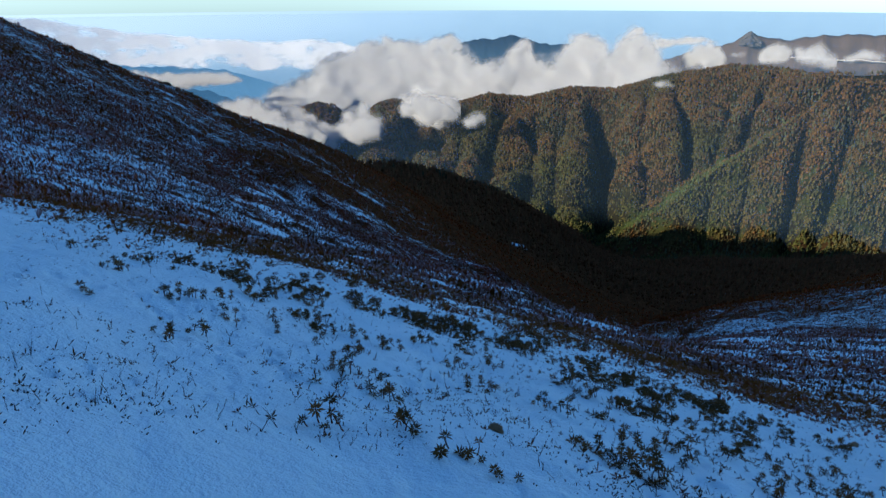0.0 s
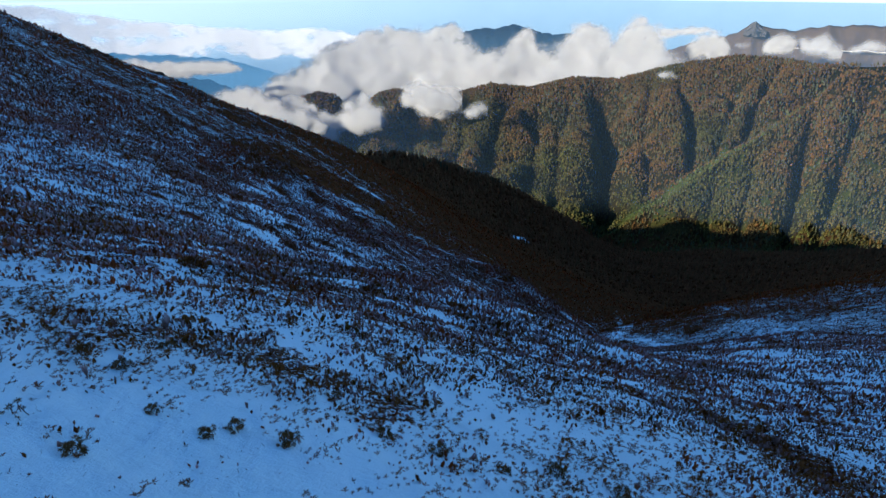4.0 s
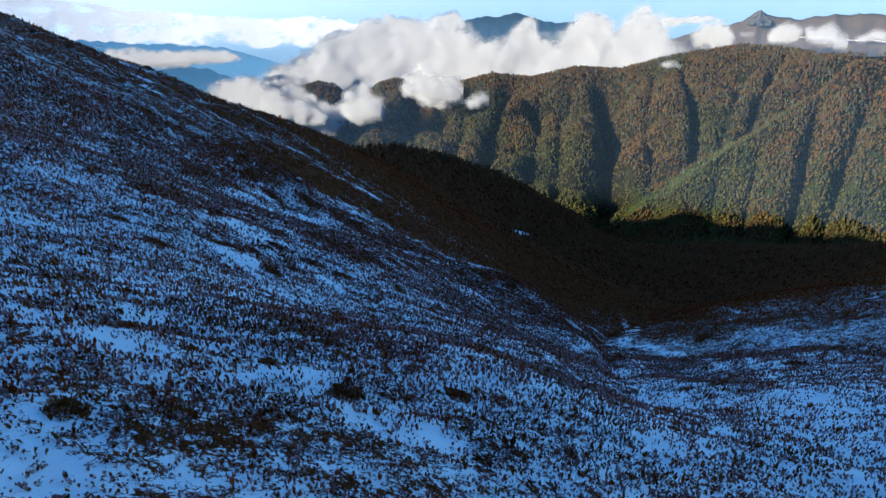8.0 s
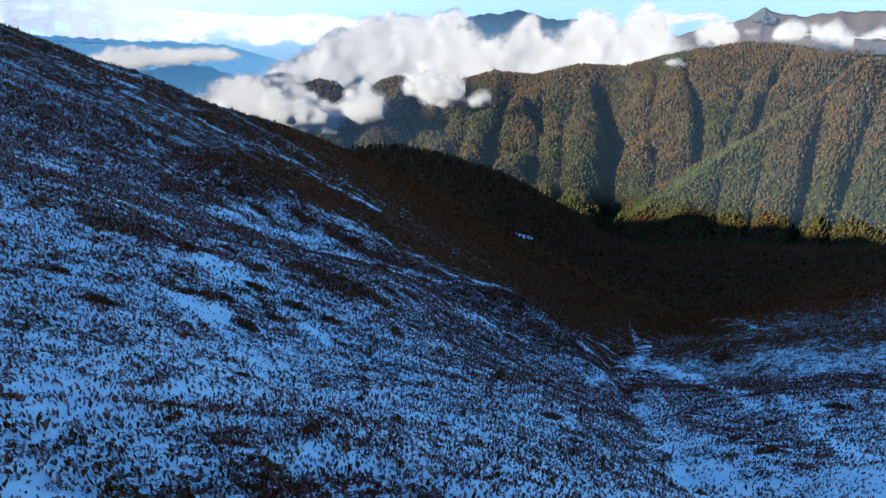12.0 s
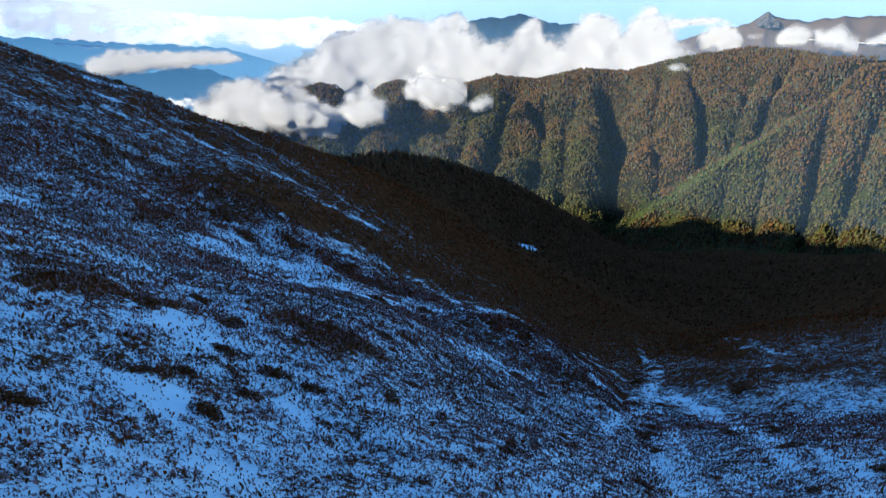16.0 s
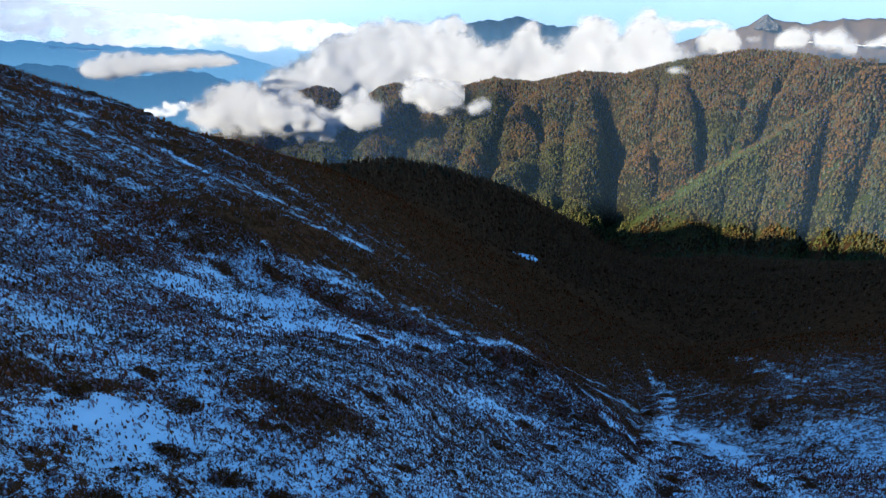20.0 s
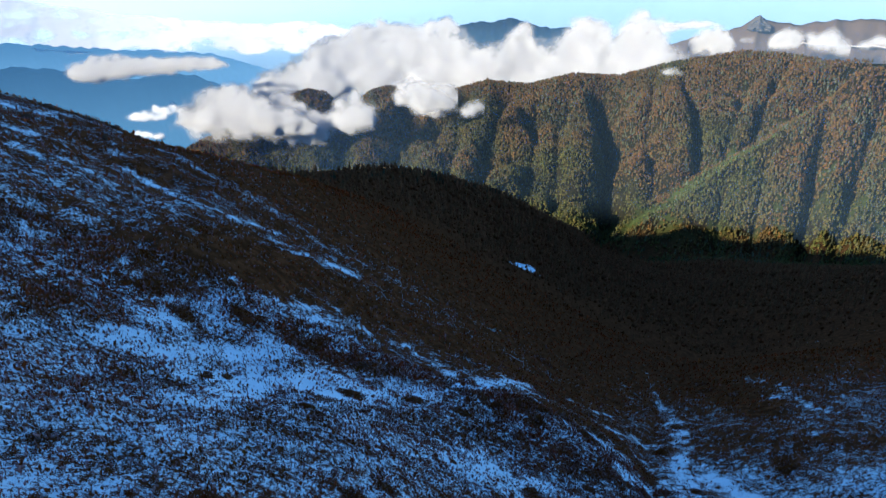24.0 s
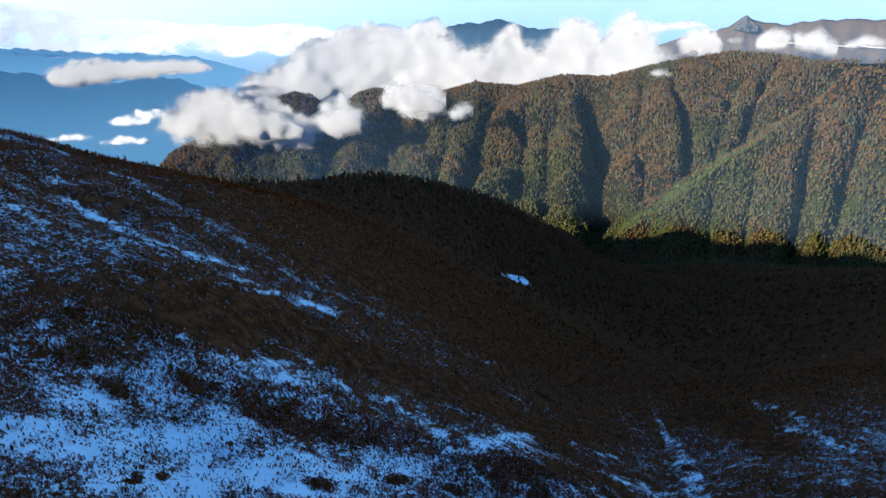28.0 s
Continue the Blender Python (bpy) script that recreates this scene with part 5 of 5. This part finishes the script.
# ---------------------------------------------------------------- stones, dry stalks and bits in the near snow
def stone(x, y, size, seed):
    rs = np.random.RandomState(seed)
    v, f = BALL2
    k = 0.75 + 0.3 * np.abs(grain(v[:, 0] * 1.3 + seed, v[:, 1] * 1.3 + v[:, 2], 2)) + 0.18 * grain(v[:, 0] * 3, v[:, 1] * 3 + v[:, 2] * 3 + seed, 3)
    v = v * k[:, None] * np.array((1.0, 0.7, 0.75)) * size
    ob = mesh_object("stone", v, f, STONE, flat=True)
    ob.matrix_basis = pose(x, y, float(ground_height([x], [y])[0]) + 0.22 * size, 8, 12, rs.uniform(0, 360))
    return tagged(ob, "weathered brown stone half sunk in the snow", "stone", "stones in the snow")


for n, (x, y, size) in enumerate(((0.63, 5.6, 0.11), (12.5, 14.0, 0.16), (5.4, 12.4, 0.08), (3.0, 19.0, 0.12))):
    stone(x, y, size, 70 + n)


def stalk_template(seed):
    rs = np.random.RandomState(seed)
    v, f = [], []
    for k in range(3):
        a, lean = rs.uniform(0, 6.3), rs.uniform(0.1, 0.6)
        d, s = np.array((np.cos(a) * lean, np.sin(a) * lean, 1.0)), np.array((-np.sin(a), np.cos(a), 0)) * 0.022
        b = len(v)
        h = rs.uniform(0.4, 1.0)
        v += [-s, s, d * h, d * h * 0.55, d * h * 0.55 + s * 1.5, d * h * 0.75 + np.array((0.16 * np.cos(a + 2), 0.16 * np.sin(a + 2), 0.1))]
        f += [(b, b + 1, b + 2), (b + 3, b + 4, b + 5)]
    return np.array(v), np.array(f)


def near_bits():
    rs = np.random.RandomState(35)
    n = 4200
    az, r = rs.uniform(-44, 44, n), np.exp(rs.uniform(np.log(4.5), np.log(45), n))
    x, y = r * np.sin(np.radians(az)), r * np.cos(np.radians(az))
    keep = rs.uniform(0, 1, n) < np.clip(0.35 + 0.8 * fbm(x, y, 3, 3, 151), 0.08, 1) * (1 - 0.75 * smooth(2, -7, x + 0.35 * (y - 8)) * smooth(16, 12, y))
    x, y, r = x[keep], y[keep], r[keep]
    where = np.stack([x, y, ground_height(x, y) - 0.01], 1)
    n = len(x)
    ob = scatter("dry_stalks", stalk_template(3), where, rs.uniform(0.06, 0.2, n), rs.uniform(0, 6.3, n), pick(rs, n, [(0.05, 0.03, 0.015), (0.03, 0.02, 0.012)], (1, 1)), NEEDLES, rs.uniform(0.06, 0.26, n), 0.3, rs)
    tagged(ob, "thin dry stalks sticking out of the snow", "stalks", "", "stuff")
    n = 2600
    az, r = rs.uniform(-44, 44, n), np.exp(rs.uniform(np.log(5), np.log(32), n))
    x, y = r * np.sin(np.radians(az)), r * np.cos(np.radians(az))
    keep = rs.uniform(0, 1, n) < np.clip(0.4 + 1.0 * fbm(x, y, 4, 3, 171) + 0.15 * smooth(-4, 4, x), 0.06, 1) * (1 - 0.85 * smooth(2, -7, x + 0.35 * (y - 8)) * smooth(16, 12, y))
    x, y = x[keep], y[keep]
    n = len(x)
    where = np.stack([x, y, ground_height(x, y) + rs.uniform(0.0, 0.05, n)], 1)
    ob = scatter("rhododendron_seedlings", whorl_template(9), where, rs.uniform(0.35, 0.8, n), rs.uniform(0, 6.3, n), pick(rs, n, [(0.1, 0.05, 0.014), (0.07, 0.036, 0.012), (0.12, 0.045, 0.02)], (2, 2, 1)), NEEDLES, rs.uniform(0.9, 1.8, n), 0.2, rs)
    tagged(ob, "small dark rhododendron seedlings dotted over the snow", "shrubs", "", "stuff")
    n = 15000
    az, r = rs.uniform(-44, 44, n), np.exp(rs.uniform(np.log(4.2), np.log(45), n))
    x, y = r * np.sin(np.radians(az)), r * np.cos(np.radians(az))
    keep = rs.uniform(0, 1, n) < np.clip(0.3 + 0.9 * fbm(x, y, 2.5, 3, 161), 0.05, 1)
    x, y = x[keep], y[keep]
    n = len(x)
    where = np.stack([x, y, ground_height(x, y) - 0.012], 1)
    ob = scatter("leaf_litter", tuft_template(3, 77, 1.2), where, rs.uniform(0.014, 0.05, n), rs.uniform(0, 6.3, n), pick(rs, n, [(0.03, 0.02, 0.01), (0.015, 0.012, 0.006)], (1, 1)), NEEDLES, rs.uniform(0.015, 0.05, n), 0.3, rs)
    tagged(ob, "small dark leaves and twig bits lying on snow", "litter", "", "stuff")


near_bits()


# ---------------------------------------------------------------- dense thickets and the firs on the crest
SHRUB = tinted("shrub_mass", (0.075, 0.03, 0.011), 0.95, 0.4, 0.0)


def thicket(x, y, size, seed):
    """A low dome of shrubs grown together: the twiggy mass and the sprays that stand out of it."""
    rs = np.random.RandomState(seed)
    turn, long_ = rs.uniform(0, 3.1), rs.uniform(1.0, 1.9)
    rings, spokes = 9, 26
    q, a = np.meshgrid(np.linspace(0, 1, rings), np.arange(spokes) * 2 * np.pi / spokes, indexing="ij")
    q, a = q.ravel(), a.ravel()
    edge = 0.5 * size * (0.85 + 0.35 * grain(1.4 * np.cos(a) + seed, 1.4 * np.sin(a), 4) + 0.15 * grain(4 * np.cos(a) + seed, 4 * np.sin(a), 5))

    def spread(a, q, edge):
        u, v = q * edge * long_ * np.cos(a), q * edge * np.sin(a)
        return x + math.cos(turn) * u - math.sin(turn) * v, y + math.sin(turn) * u + math.cos(turn) * v

    def lift(px, py, q):
        return 0.19 * size * np.clip(1 - q**2.2, 0, 1) * (1 + 0.55 * grain(px / (0.3 * size), py / (0.3 * size), 6) + 0.3 * grain(px / 0.5, py / 0.5, 7))

    px, py = spread(a, q, 0.82 * edge)
    ob = mesh_object("thicket", np.stack([px, py, ground_height(px, py) + lift(px, py, q) - 0.12 * q], 1), grid_faces(rings, spokes, True), SHRUB)
    n = int(np.clip(80 * size, 110, 280))
    a, q = rs.uniform(0, 6.3, n), np.sqrt(rs.uniform(0, 1.5, n))
    edge = 0.5 * size * (0.85 + 0.35 * grain(1.4 * np.cos(a) + seed, 1.4 * np.sin(a), 4))
    px, py = spread(a, q, edge)
    pz = ground_height(px, py) + lift(px, py, q)
    s = rs.uniform(0.24, 0.5, n) * (0.6 + 0.16 * size)
    tint = pick(rs, n, [(0.1, 0.037, 0.011), (0.14, 0.05, 0.015), (0.15, 0.075, 0.02)], (3, 3, 2))
    rime = (rs.uniform(0, 1, n) < 0.16)[:, None]
    tip = np.where(rime, (0.5, 0.4, 0.4), 1.4 * tint)
    sprays = scatter("sprays", tuft_template(4, seed % 7, 0.8), np.stack([px, py, pz - 0.25 * s], 1), s, rs.uniform(0, 6.3, n), tint, NEEDLES, s, 0.25, rs, (np.tile([0, 0.5, 1.0, 0.5], 4), tip))
    sprays.parent = ob
    return tagged(ob, "dense dark brown shrub thicket on the snowy slope", "thicket", "thickets")


# the thickets that stand out, near to far
CLUMPS_NEAR = [(-21, 55), (-16, 57), (-8, 69), (-16, 74), (2, 76), (-12, 83), (-16, 105), (38, 107), (-58, 137), (-67, 142), (71, 150), (-40, 151), (23, 152), (-52, 155),
             (-47, 160), (73, 166), (-28, 172), (-36, 172), (13, 174), (-46, 174), (-77, 175), (-13, 180), (-63, 181), (50, 186), (-49, 188), (100, 193)]
CLUMPS_MID = [(-59, 195), (-9, 195), (-34, 197), (-28, 200), (125, 201), (-38, 201), (-26, 205), (-32, 207), (-19, 222), (-13, 230), (119, 231), (15, 236), (76, 238), (156, 248),
             (77, 253), (36, 254), (81, 257), (132, 259), (-38, 262), (67, 264), (117, 264), (28, 267), (136, 267), (86, 267), (-29, 284), (52, 285)]
CLUMPS_FAR = [(-84, 298), (-10, 299), (83, 300), (-93, 302), (7, 303), (-70, 310), (-48, 310), (38, 315), (22, 316), (-30, 317), (-46, 318), (17, 319), (114, 323), (61, 324),
             (53, 330), (163, 338), (72, 340), (165, 344), (-98, 351), (49, 359), (117, 368), (80, 383), (224, 385), (145, 412), (71, 465), (220, 484), (217, 518), (229, 550)]
rs = np.random.RandomState(36)
for n, (x, y) in enumerate(CLUMPS_NEAR + CLUMPS_MID + CLUMPS_FAR):
    thicket(x, y, rs.uniform(0.75, 1.35) * np.interp(y, [50, 110, 200, 330, 560], [1.5, 2.6, 4.2, 6.5, 9.0]), 200 + n)
for n in range(60):
    y = rs.uniform(48, 330)
    thicket(rs.uniform(-0.55, 0.42) * y - 4, y, rs.uniform(0.5, 1.1) * np.interp(y, [50, 110, 200, 330], [0.9, 1.5, 2.6, 4.0]), 330 + n)


def crest_fir(seed):
    tree = new("fir_tree")
    v, f = conifer_template(9, 9, seed)
    v = v + (0, 0, 0.06)
    mesh_object("crown", v, f, FIRGREEN, tree, True)
    a = np.arange(6) * np.pi / 3
    v = [(0.022 * np.cos(k), 0.022 * np.sin(k), -0.05) for k in a] + [(0.012 * np.cos(k), 0.012 * np.sin(k), 0.45) for k in a]
    f = [(k, (k + 1) % 6, 6 + (k + 1) % 6) for k in range(6)] + [(k, 6 + (k + 1) % 6, 6 + k) for k in range(6)]
    mesh_object("trunk", v, f, TWIG, tree)
    return tagged(tree, "dark fir standing on the shaded ridge", "tree", "firs on the ridge")


FIRGREEN = tinted("fir_needles", (0.022, 0.030, 0.014), 0.9, 0.3, 0.1)
firs = [crest_fir(300 + k) for k in range(4)]
rs = np.random.RandomState(37)
for n in range(110):
    y = 780 + 620 * rs.uniform() ** 0.9
    cx = float(np.interp(y, STATION, ACROSS[1]))
    x = cx + rs.normal(8, 16)
    h = np.interp(y, [780, 1000, 1400], [5, 8, 13]) * rs.uniform(0.6, 1.35)
    m = pose(x, y, float(ground_height([x], [y])[0]) - 0.2, 0, 0, rs.uniform(0, 360))
    t = firs[n] if n < 4 else copy_thing(firs[n % 4], m)
    t.matrix_basis = m
    t.scale = (h * 1.05, h * 1.05, h)


# ---------------------------------------------------------------- rocks that break the skyline of the left-hand shoulder
DARK_STONE = tinted("dark_lichen_stone", (0.09, 0.055, 0.035), 0.95, 0.45, 0.0)


def rock_outcrop(x, y, size, seed):
    rs = np.random.RandomState(seed)
    v0, f = BALL2
    k = 0.7 + 0.4 * np.abs(grain(v0[:, 0] * 1.2 + seed, v0[:, 1] * 1.2 + v0[:, 2] * 1.5, 2)) + 0.3 * grain(v0[:, 0] * 2.6, v0[:, 1] * 2.6 + v0[:, 2] * 3 + seed, 3)
    v = np.round(v0 * k[:, None] * 5) / 5 * 0.35 + v0 * k[:, None] * 0.65
    ob = mesh_object("rock_outcrop", v * np.array((1.3, 0.8, 0.7)) * size, f, DARK_STONE, flat=True)
    ob.matrix_basis = pose(x, y, float(ground_height([x], [y])[0]) + 0.15 * size, rs.uniform(-12, 12), rs.uniform(-12, 12), rs.uniform(0, 360))
    return tagged(ob, "dark weathered rock jutting from the heath on the shoulder", "rock", "rocks on the shoulder")


rs = np.random.RandomState(39)
for n in range(34):
    y = rs.uniform(330, 520)
    x = -190 - 0.12 * (470 - y) + rs.normal(0, 14)
    rock_outcrop(x, y, rs.uniform(0.7, 2.4), 400 + n)
